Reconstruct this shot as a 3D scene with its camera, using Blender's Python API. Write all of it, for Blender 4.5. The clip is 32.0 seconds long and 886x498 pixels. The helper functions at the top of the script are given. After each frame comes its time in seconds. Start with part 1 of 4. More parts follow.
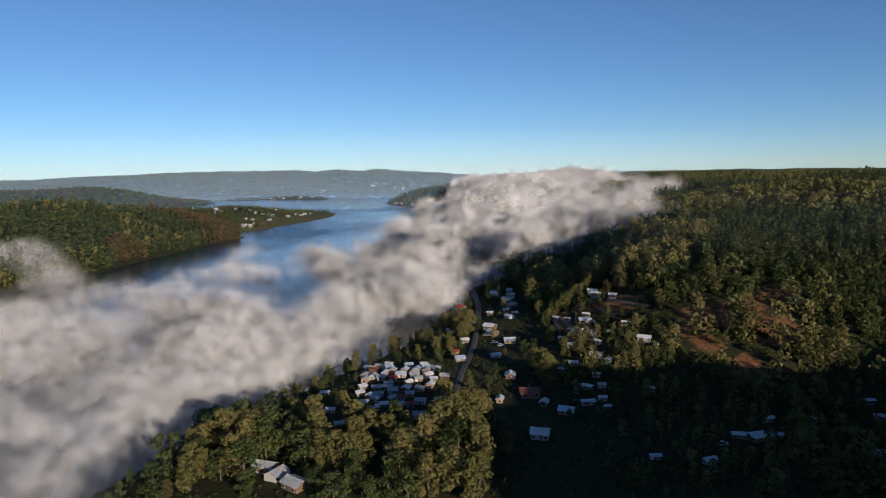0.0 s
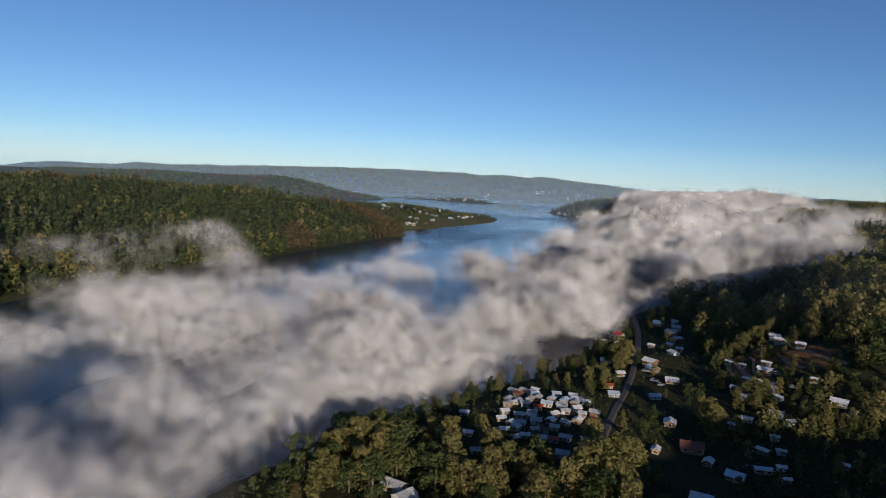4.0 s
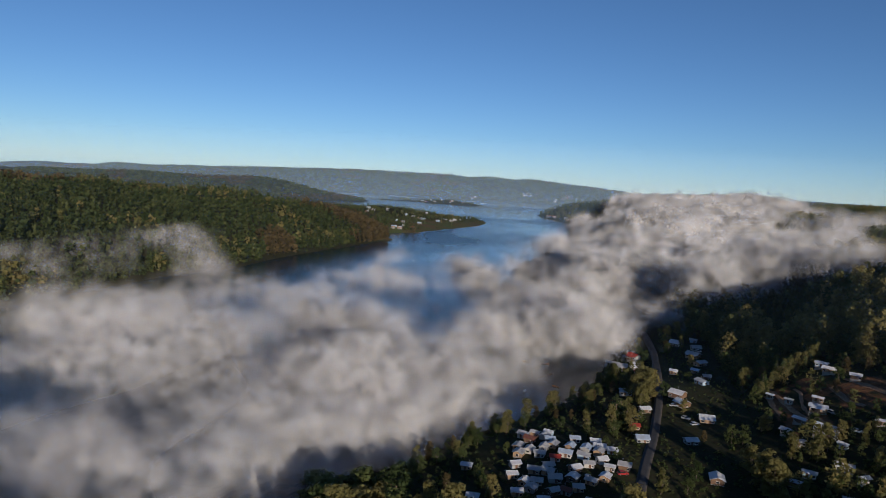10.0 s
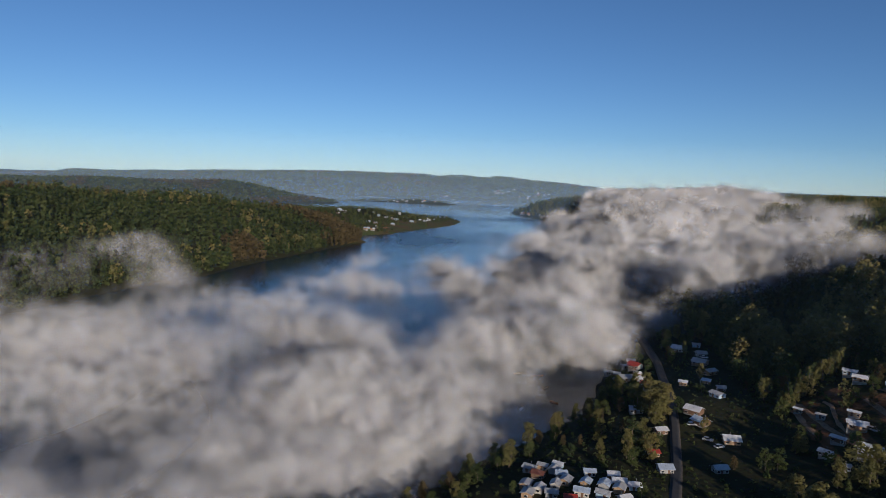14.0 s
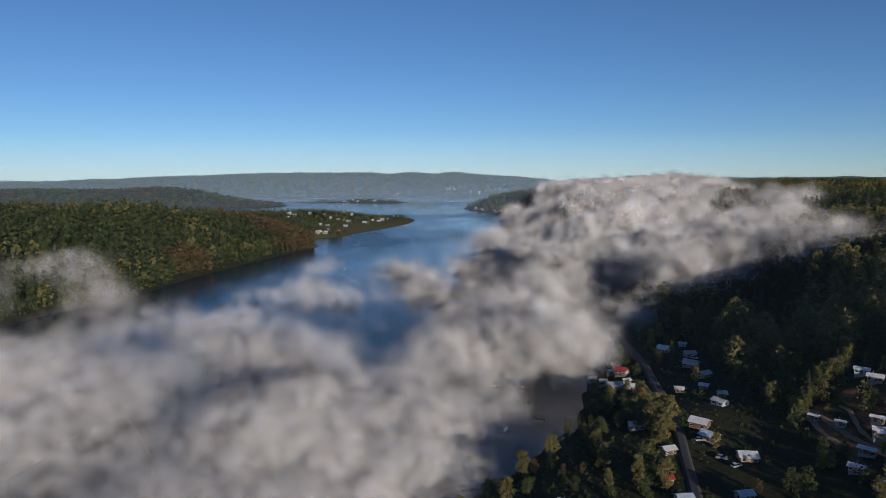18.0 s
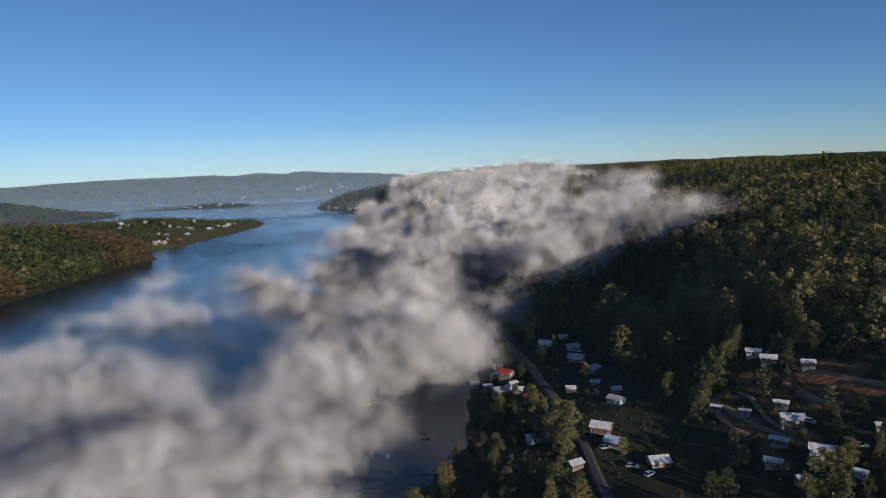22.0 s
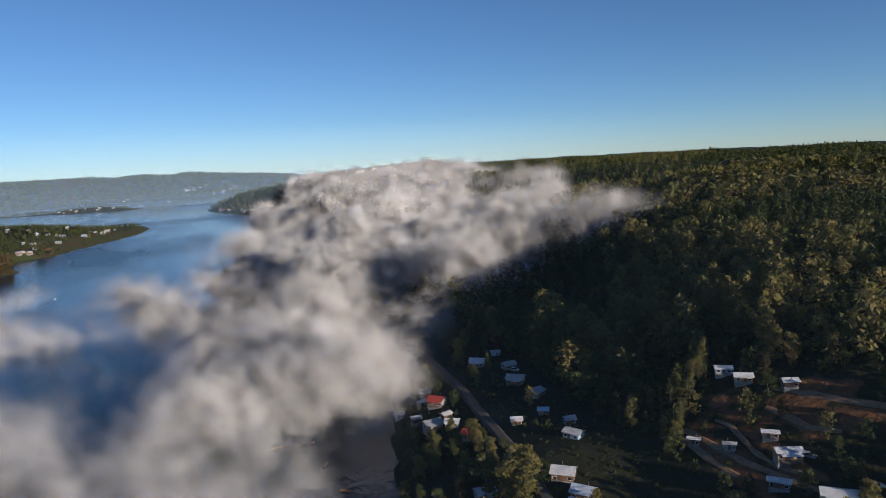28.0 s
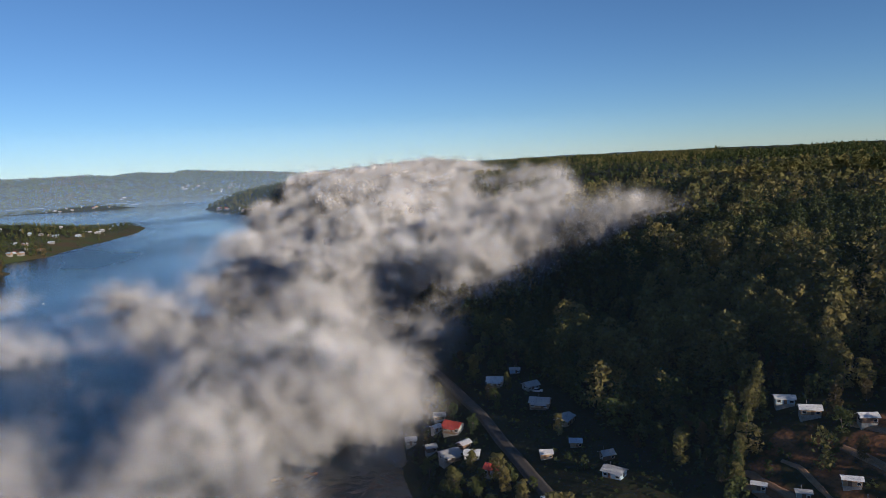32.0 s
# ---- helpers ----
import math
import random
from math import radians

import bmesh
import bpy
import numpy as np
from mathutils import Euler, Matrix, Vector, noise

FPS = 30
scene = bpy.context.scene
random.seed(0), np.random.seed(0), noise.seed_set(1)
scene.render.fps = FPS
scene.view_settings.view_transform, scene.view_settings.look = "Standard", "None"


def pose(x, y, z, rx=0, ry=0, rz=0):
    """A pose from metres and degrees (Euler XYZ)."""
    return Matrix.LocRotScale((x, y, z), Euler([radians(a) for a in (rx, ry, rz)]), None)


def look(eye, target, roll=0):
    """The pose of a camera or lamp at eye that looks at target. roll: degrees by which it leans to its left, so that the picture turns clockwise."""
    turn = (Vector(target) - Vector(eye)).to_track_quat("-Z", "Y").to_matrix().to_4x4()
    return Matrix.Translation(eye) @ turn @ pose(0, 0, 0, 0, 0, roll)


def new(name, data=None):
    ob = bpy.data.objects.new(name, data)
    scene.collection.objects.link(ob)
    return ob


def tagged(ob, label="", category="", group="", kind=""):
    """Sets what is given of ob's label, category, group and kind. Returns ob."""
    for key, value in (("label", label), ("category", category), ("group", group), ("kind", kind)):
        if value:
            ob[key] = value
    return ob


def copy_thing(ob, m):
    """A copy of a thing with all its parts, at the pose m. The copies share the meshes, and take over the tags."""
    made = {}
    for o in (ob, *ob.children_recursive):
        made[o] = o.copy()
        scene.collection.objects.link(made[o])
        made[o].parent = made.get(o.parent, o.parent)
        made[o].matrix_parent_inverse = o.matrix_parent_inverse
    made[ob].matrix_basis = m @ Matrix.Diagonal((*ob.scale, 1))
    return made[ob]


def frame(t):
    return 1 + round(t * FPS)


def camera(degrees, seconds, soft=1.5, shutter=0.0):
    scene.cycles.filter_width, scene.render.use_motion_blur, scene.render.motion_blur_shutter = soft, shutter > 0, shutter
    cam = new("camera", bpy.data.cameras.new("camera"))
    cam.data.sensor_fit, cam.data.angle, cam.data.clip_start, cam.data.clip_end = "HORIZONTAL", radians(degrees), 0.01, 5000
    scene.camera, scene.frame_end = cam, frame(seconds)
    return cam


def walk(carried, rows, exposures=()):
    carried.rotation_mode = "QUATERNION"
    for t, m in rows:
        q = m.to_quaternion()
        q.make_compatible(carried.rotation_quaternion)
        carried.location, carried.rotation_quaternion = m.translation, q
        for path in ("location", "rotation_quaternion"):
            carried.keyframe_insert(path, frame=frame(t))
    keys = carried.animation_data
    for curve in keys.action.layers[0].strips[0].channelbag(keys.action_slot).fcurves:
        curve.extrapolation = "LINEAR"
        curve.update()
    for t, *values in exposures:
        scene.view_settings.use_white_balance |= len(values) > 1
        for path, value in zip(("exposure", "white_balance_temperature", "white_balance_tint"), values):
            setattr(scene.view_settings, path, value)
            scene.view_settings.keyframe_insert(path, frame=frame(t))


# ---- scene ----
cam = camera(66.3, 32.0, soft=0.65)
PATH = [
    (0, (-0.17, -0.73, 119.64), (-0.18, 98.61, 108.18), -0.87),
    (0.5, (-0.38, 1.41, 119.71), (-2.67, 100.73, 108.34), -0.63),
    (1, (0.19, 3.77, 119.91), (-5.82, 102.96, 108.68), 0.12),
    (1.5, (0.20, 6.15, 120.28), (-9.51, 105.06, 109.16), 0.72),
    (2, (0.08, 8.99, 120.72), (-13.36, 107.46, 109.68), 1.90),
    (2.5, (0.19, 11.48, 121.19), (-18.51, 109.10, 110.24), 3.31),
    (3, (0.00, 13.36, 121.89), (-22.59, 110.16, 111.01), 4.24),
    (3.5, (-0.91, 16.67, 121.90), (-23.96, 113.35, 110.90), 3.66),
    (5.5, (-5.05, 33.74, 122.05), (-27.79, 130.51, 111.19), 2.37),
    (6, (-6.62, 38.38, 121.87), (-29.32, 135.16, 111.04), 2.72),
    (6.5, (-8.11, 43.24, 121.78), (-30.81, 140.03, 110.98), 3.02),
    (7, (-9.57, 48.30, 121.67), (-31.18, 145.34, 110.88), 2.63),
    (7.5, (-11.14, 52.77, 121.58), (-32.43, 149.88, 110.83), 2.49),
    (8, (-12.83, 57.33, 121.47), (-34.09, 154.46, 110.77), 2.71),
    (8.5, (-14.71, 61.63, 121.54), (-35.95, 158.77, 110.85), 2.92),
    (9, (-16.32, 66.06, 121.62), (-37.45, 163.21, 110.95), 3.09),
    (9.5, (-18.25, 70.41, 121.66), (-39.29, 167.60, 111.04), 3.23),
    (10, (-20.03, 74.70, 121.67), (-41.02, 171.89, 111.03), 3.36),
    (10.5, (-22.28, 78.72, 121.49), (-43.31, 175.90, 110.83), 3.34),
    (11, (-23.89, 83.28, 121.38), (-44.87, 180.47, 110.70), 2.98),
    (11.5, (-25.97, 87.90, 121.25), (-46.83, 185.11, 110.59), 2.84),
    (12, (-27.76, 93.27, 120.84), (-46.38, 190.93, 110.14), 0.72),
    (12.5, (-29.83, 98.60, 120.51), (-46.50, 196.61, 109.80), 1.23),
    (13, (-31.41, 103.44, 120.32), (-48.15, 201.45, 109.73), 1.52),
    (13.5, (-32.96, 107.74, 120.41), (-49.74, 205.75, 109.84), 1.89),
    (14, (-34.54, 112.08, 120.60), (-51.47, 210.07, 110.03), 2.11),
    (14.5, (-36.68, 116.06, 120.62), (-52.96, 214.15, 110.03), 2.35),
    (16.5, (-43.60, 132.87, 121.67), (-59.06, 231.09, 111.06), 2.15),
    (17, (-45.04, 137.43, 121.80), (-60.46, 235.65, 111.14), 1.81),
    (17.5, (-47.14, 141.92, 121.57), (-59.74, 240.53, 110.78), 0.78),
    (18, (-48.44, 147.33, 121.39), (-58.38, 246.24, 110.48), -0.19),
    (18.5, (-49.13, 153.23, 121.20), (-56.36, 252.36, 110.17), -0.84),
    (19, (-50.58, 158.23, 120.96), (-55.12, 257.51, 109.84), -0.96),
    (19.5, (-50.99, 164.28, 120.46), (-52.93, 263.63, 109.20), -1.52),
    (20, (-51.63, 169.81, 120.05), (-50.70, 269.16, 108.69), -1.84),
    (20.5, (-52.27, 175.09, 119.77), (-48.80, 274.37, 108.27), -1.99),
    (21, (-52.90, 180.11, 119.38), (-46.83, 279.24, 107.76), -2.29),
    (21.5, (-53.52, 185.07, 119.10), (-44.97, 284.01, 107.35), -2.54),
    (22, (-53.88, 189.80, 118.58), (-42.67, 288.46, 106.70), -2.67),
    (22.5, (-54.16, 194.49, 118.33), (-40.79, 292.86, 106.32), -2.81),
    (23, (-54.25, 198.93, 118.10), (-39.37, 297.07, 106.01), -2.26),
    (23.5, (-54.57, 202.88, 118.25), (-39.54, 301.01, 106.20), -2.43),
    (24, (-54.60, 207.22, 118.18), (-39.50, 305.34, 106.12), -2.59),
    (24.5, (-54.98, 211.50, 118.12), (-38.04, 309.30, 105.90), -2.71),
    (25, (-55.18, 215.74, 118.00), (-36.06, 313.11, 105.62), -2.97),
    (25.5, (-55.03, 220.34, 117.90), (-34.06, 317.31, 105.41), -3.26),
    (26, (-55.13, 224.39, 117.76), (-32.72, 321.03, 105.17), -3.35),
    (26.5, (-55.14, 228.64, 117.42), (-31.32, 324.93, 104.76), -3.36),
    (28.5, (-54.40, 244.69, 117.80), (-28.73, 340.47, 104.92), -3.18),
    (29, (-54.29, 248.37, 117.89), (-28.63, 344.15, 104.98), -3.16),
    (29.5, (-54.34, 252.10, 118.07), (-28.61, 347.86, 105.12), -3.09),
    (30, (-54.35, 255.91, 118.30), (-28.58, 351.66, 105.34), -2.76),
    (30.5, (-54.42, 259.62, 118.41), (-28.66, 355.37, 105.40), -3.24),
    (31, (-54.50, 263.44, 118.60), (-28.72, 359.18, 105.55), -3.10),
    (31.5, (-54.28, 267.36, 118.71), (-28.50, 363.09, 105.64), -3.11),
    (32, (-54.00, 271.26, 118.75), (-28.21, 366.98, 105.66), -3.10),
]
walk(cam, [(t, look(eye, target, roll)) for t, eye, target, roll in PATH], exposures=[(0, 0.0, 6050, 10), (6, -0.22, 5950, 10), (13, -0.34, 5800, 10), (20, -0.29, 5800, 10), (25, -0.12, 5900, 10), (32, -0.02, 5950, 10)])

# ---------------------------------------------------------------- sky and sun
SUN_HIGH, SUN_TURN = radians(13.0), radians(150.0)
world = bpy.data.worlds.new("morning_sky")
scene.world = world
world.use_nodes = True
sky = world.node_tree.nodes.new("ShaderNodeTexSky")
sky.sky_type, sky.sun_disc, sky.sun_elevation, sky.sun_rotation = "NISHITA", False, SUN_HIGH, SUN_TURN
sky.altitude, sky.air_density, sky.dust_density, sky.ozone_density = 2000, 0.86, 0.0, 3.7
world.node_tree.links.new(sky.outputs[0], world.node_tree.nodes["Background"].inputs[0])
world.node_tree.nodes["Background"].inputs[1].default_value = 0.098
sun = new("sun", bpy.data.lights.new("sun", "SUN"))
sun.data.energy, sun.data.angle, sun.data.color = 4.8, radians(0.6), (1.0, 0.81, 0.61)
sun.matrix_world = look((math.sin(SUN_TURN) * 900, math.cos(SUN_TURN) * 900, math.tan(SUN_HIGH) * 900), (0, 0, 0))
scene.cycles.transparent_max_bounces = 128

# ---------------------------------------------------------------- the lie of the land
def lattice(ix, iy, iz, seed):
    n = (ix * 374761393 + iy * 668265263 + iz * 2147483647 + seed * 974634757) & 0x7FFFFFFF
    n = ((n ^ (n >> 13)) * 1274126177) & 0x7FFFFFFF
    return ((n ^ (n >> 16)) & 0xFFFF) / 65535.0


def value_noise(x, y, z=0.0, seed=0):
    """Smooth noise from 0 to 1 at unit scale."""
    x, y = np.broadcast_arrays(np.asarray(x, float), np.asarray(y, float))
    z = np.broadcast_to(np.asarray(z, float), x.shape)
    fx, fy, fz = np.floor(x), np.floor(y), np.floor(z)
    ix, iy, iz = fx.astype(np.int64), fy.astype(np.int64), fz.astype(np.int64)
    u, v, w = x - fx, y - fy, z - fz
    u, v, w = (a * a * (3 - 2 * a) for a in (u, v, w))
    total = 0
    for a in (0, 1):
        for b in (0, 1):
            for c in (0, 1):
                k = (u if a else 1 - u) * (v if b else 1 - v) * (w if c else 1 - w)
                total = total + k * lattice(ix + a, iy + b, iz + c, seed)
    return total


def fbm(x, y, scale, octaves=4, seed=0, z=0.0):
    """Noise from about -1 to 1 with its largest features `scale` metres across."""
    out, amp, norm = 0.0, 1.0, 0.0
    for o in range(octaves):
        k = 2.03 ** o / scale
        out = out + amp * (2 * value_noise(x * k + 17.3 * o, y * k - 9.1 * o, z * k, seed + o) - 1)
        norm += amp
        amp *= 0.5
    return out / norm * 1.5


def ramp(a, b, v):
    t = np.clip((v - a) / (b - a), 0, 1)
    return t * t * (3 - 2 * t)


def bump(x, y, cx, cy, rx, ry, h):
    return h * np.exp(-(((x - cx) / rx) ** 2 + ((y - cy) / ry) ** 2))


def shore_left(y):
    return np.interp(y, (-400, 500, 700, 775, 968, 1087, 1236, 1268, 1300, 1420, 1445, 1545, 1700, 1835, 1945, 2010),
                     (-520, -470, -452, -434, -424, -409, -384, -372, -400, -428, -382, -360, -326, -302, -304, -330))


def shore_right(y):
    return np.interp(y, (-400, 200, 300, 360, 410, 464, 536, 620, 800, 1100, 1500, 1882, 2178, 2456, 2600, 2650, 2720, 3000),
                     (-220, -150, -112, -78, -50, -15, 2, 15, 60, 95, 70, 0, -80, -183, -218, -150, 60, 420))


def shore_far(x):
    return np.interp(x, (-5000, -2200, -1250, -960, -640, -334, -150, 20, 300, 900),
                     (3250, 3500, 3720, 3850, 3930, 3890, 3780, 3560, 3300, 3000))


def height(x, y):
    """Height of the ground over the lake's level; below zero under the lake."""
    x, y = np.broadcast_arrays(np.asarray(x, float), np.asarray(y, float))
    rough = fbm(x, y, 190, 4, 3)
    fine = fbm(x, y, 46, 3, 9)
    # the near side of the lake: village flat, spur and wooded plateau
    d = x - shore_right(y) + 5 * fbm(x, y, 70, 3, 5)
    flat = np.interp(y, (200, 250, 300, 345, 400, 440, 500, 540, 700, 900), (8, 9, 13, 17, 17, 22, 21, 23, 23, 18)) * (1 - np.exp(-np.maximum(d, 0) / 30))
    foot = np.interp(y, (300, 400, 600, 706, 1000, 1300, 1700, 1882, 2178, 2456, 2600), (62, 50, 58, 74, 145, 200, 120, 60, -30, -150, -200))
    s = np.maximum(x - foot, 0) * np.interp(y, (400, 1500, 2400), (0.42, 0.34, 0.26))
    flank = np.where(x > 40, ramp(262, 440, y + 0.10 * (x - 100)), 1)
    hill = 51 * np.tanh(1.12 * s / 51) * flank
    hill = hill + (10 * ramp(200, 500, x) + 12 * ramp(480, 760, x)) * flank + (9 * rough + 3 * fine) * ramp(60, 220, s * flank * 2.2)
    hill = hill - bump(x, y, 380, 1120, 200, 340, 16) * flank
    gully = bump(x, y, 95, 590, 75, 110, 26) + bump(x, y, 165, 720, 70, 60, 18)
    right = np.where(d > 0, flat + np.maximum(hill - gully * flank, 0) + 0.5 * fine, np.maximum(d * 0.12, -6))
    # unseen ridge off to the right, added to cast shade over the near valley
    right = right + bump(x, y, 134, 61, 34, 40, 64) + bump(x, y, 186, 84, 33, 40, 62) + bump(x, y, 240, 100, 45, 44, 62) + bump(x, y, 320, 120, 62, 50, 60) + bump(x, y, 415, 140, 80, 60, 62)
    right = right * (1 - 0.97 * ramp(2640, 2900, y) * ramp(700, 300, x))
    # the wooded peninsula across the water
    e = np.minimum(shore_left(y) - x, (np.interp(-x, (330, 600, 1000, 1500, 4000), (2020, 2140, 2250, 2320, 2320)) - y) * 0.9)
    e = e + 7 * fbm(x, y, 90, 3, 6)
    top = np.interp(y, (300, 700, 1000, 1150, 1300, 1420, 1700, 1950, 2050), (60, 69, 68, 64, 52, 36, 31, 24, 12))
    left = np.where(e > 0, top * (1 - np.exp(-e / np.interp(y, (700, 1300, 1500), (95, 95, 130)))) + (15 * rough + 6 * fine - 9 * np.abs(fbm(x, y, 150, 2, 15))) * ramp(20, 160, e), np.maximum(e * 0.12, -6))
    left = left + bump(x, y, -900, 820, 260, 260, 4)
    # hills and an island farther up the lake
    mid = bump(x, y, -1370, 2720, 300, 170, 62) + bump(x, y, -1900, 2750, 420, 220, 52) + bump(x, y, -2700, 2800, 700, 300, 54) - 8 + 3 * rough
    isle = bump(x, y, -650, 3080, 130, 46, 22) + bump(x, y, -880, 3110, 170, 34, 12) - 7 + 2 * fine
    g = y - shore_far(x) + 30 * fbm(x, y, 400, 3, 8)
    crest = np.interp(x, (-3600, -2600, -1900, -1200, -500, -100, 250, 900), (62, 90, 120, 126, 118, 104, 70, 90))
    far = np.where(g > 0, crest * np.tanh(g / 420) * (1 + 0.10 * rough) + 7 * fbm(x, y, 300, 3, 12) * ramp(60, 300, g), np.maximum(g * 0.1, -6))
    far = far + bump(x, y, -520, 4250, 420, 200, 20) * ramp(0, 200, g)
    return np.maximum.reduce([right, left, mid, isle, far, np.full(x.shape, -6.0)])


def sunk(x, y):
    return float(height(np.array([x]), np.array([y]))[0])

# ---------------------------------------------------------------- the extent of the morning fog
def fog_cover(x, y):
    """How dense the fog lies over a place (0 to 1), the height of its top, and how near it is to the crest of the bank."""
    wob = 26 * fbm(x, y, 120, 3, 41)
    edge = np.interp(y, (-200, 150, 250, 300, 370, 420, 462, 530, 600, 660, 750, 850, 1000, 1400, 2000, 2500),
                     (-122, -114, -96, -76, -38, -6, 15, 35, 63, 98, 180, 250, 330, 520, 580, 600))
    inside = edge - x - 0.45 * wob
    limit = np.interp(x, (-750, -640, -560, -470, -400, -340, -290, -230, -180, -130, -100, -70, -40, 60, 400), (900, 890, 950, 860, 820, 890, 970, 1130, 1200, 1330, 1520, 1820, 2150, 2450, 2700))
    beyond = limit - y + 1.6 * wob
    west = x + np.interp(y, (0, 500, 700, 860), (760, 750, 740, 740)) + 0.5 * wob
    bank = np.exp(-((x - np.interp(y, (0, 300, 450, 650, 900, 1200, 1700, 2300), (-210, -150, -85, -25, 60, 120, 190, 220)))
                    / np.interp(y, (0, 400, 700, 1000, 1500, 2300), (75, 72, 85, 120, 190, 260))) ** 2)
    thick = ramp(-26, 52, inside) * ramp(-50, 60, beyond) * ramp(-10, 60, west)
    cover = thick * (np.interp(y, (350, 500, 650, 800), (0.50, 0.51, 0.52, 0.50)) + 0.32 * bank) + bump(x, y, 190, 800, 90, 120, 0.46) + bump(x, y, 190, 705, 50, 36, 0.42) + bump(x, y, 100, 655, 55, 50, 0.36) + thick * (bump(x, y, -340, 560, 190, 140, 0.10) + bump(x, y, -180, 880, 110, 130, 0.08) + bump(x, y, -200, 760, 110, 190, 0.10) + bump(x, y, -330, 370, 100, 80, 0.16) - bump(x, y, -230, 255, 120, 70, 0.09) - bump(x, y, -185, 470, 70, 50, 0.04) - bump(x, y, -140, 340, 70, 50, 0.08)) + thick * (bump(x, y, 75, 900, 60, 120, 0.20) + bump(x, y, 58, 800, 50, 90, 0.25)) + bump(x, y, 240, 660, 40, 36, 0.26) + bump(x, y, 330, 1030, 150, 200, 0.35)
    top = np.interp(y, (0, 300, 600, 900, 1300, 1800, 2400), (30, 32, 38, 52, 68, 76, 80)) * bank + 20 * (1 - bank) + 34 * ramp(60, 160, x) * ramp(1000, 700, y) + 16 * ramp(-330, -520, x) + bump(x, y, 65, 830, 70, 130, 22)
    return cover * (0.92 + 0.30 * fbm(x, y, 95, 3, 43)), top, bank


def puffs(x, y, z=0.0):
    """Rounded heaps, 0 to 1."""
    a = 1 - np.abs(fbm(x, y, 74, 2, 51, z))
    b = 1 - np.abs(fbm(x, y, 31, 2, 57, z))
    return np.clip(0.62 * a + 0.38 * b, 0, 1) ** 1.3

# ---------------------------------------------------------------- materials
def material(name, base, rough=0.8, metal=0.0, grain=1.0, vary=0.25, bump_scale=0.0):
    """A surface whose base colour varies at two scales, `grain` metres and a tenth of it."""
    m = bpy.data.materials.new(name)
    m.use_nodes = True
    t = m.node_tree
    b = t.nodes["Principled BSDF"]
    b.inputs["Roughness"].default_value, b.inputs["Metallic"].default_value = rough, metal
    where = t.nodes.new("ShaderNodeTexCoord")
    n1, n2 = t.nodes.new("ShaderNodeTexNoise"), t.nodes.new("ShaderNodeTexNoise")
    n1.inputs["Scale"].default_value, n2.inputs["Scale"].default_value = 1 / grain, 10 / grain
    n1.inputs["Detail"].default_value = n2.inputs["Detail"].default_value = 3
    add = t.nodes.new("ShaderNodeMath")
    add.operation = "ADD"
    for n in (n1, n2):
        t.links.new(where.outputs["Object"], n.inputs["Vector"])
    t.links.new(n1.outputs[0], add.inputs[0])
    t.links.new(n2.outputs[0], add.inputs[1])
    rng = t.nodes.new("ShaderNodeMapRange")
    rng.inputs["From Min"].default_value, rng.inputs["From Max"].default_value = 0.7, 1.3
    t.links.new(add.outputs[0], rng.inputs["Value"])
    mix = t.nodes.new("ShaderNodeMix")
    mix.data_type = "RGBA"
    mix.inputs["A"].default_value = (*[c * (1 - vary) for c in base], 1)
    mix.inputs["B"].default_value = (*[min(1, c * (1 + vary)) for c in base], 1)
    t.links.new(rng.outputs[0], mix.inputs["Factor"])
    t.links.new(mix.outputs["Result"], b.inputs["Base Color"])
    if bump_scale:
        bp = t.nodes.new("ShaderNodeBump")
        bp.inputs["Distance"].default_value = bump_scale
        t.links.new(add.outputs[0], bp.inputs["Height"])
        t.links.new(bp.outputs[0], b.inputs["Normal"])
    return m


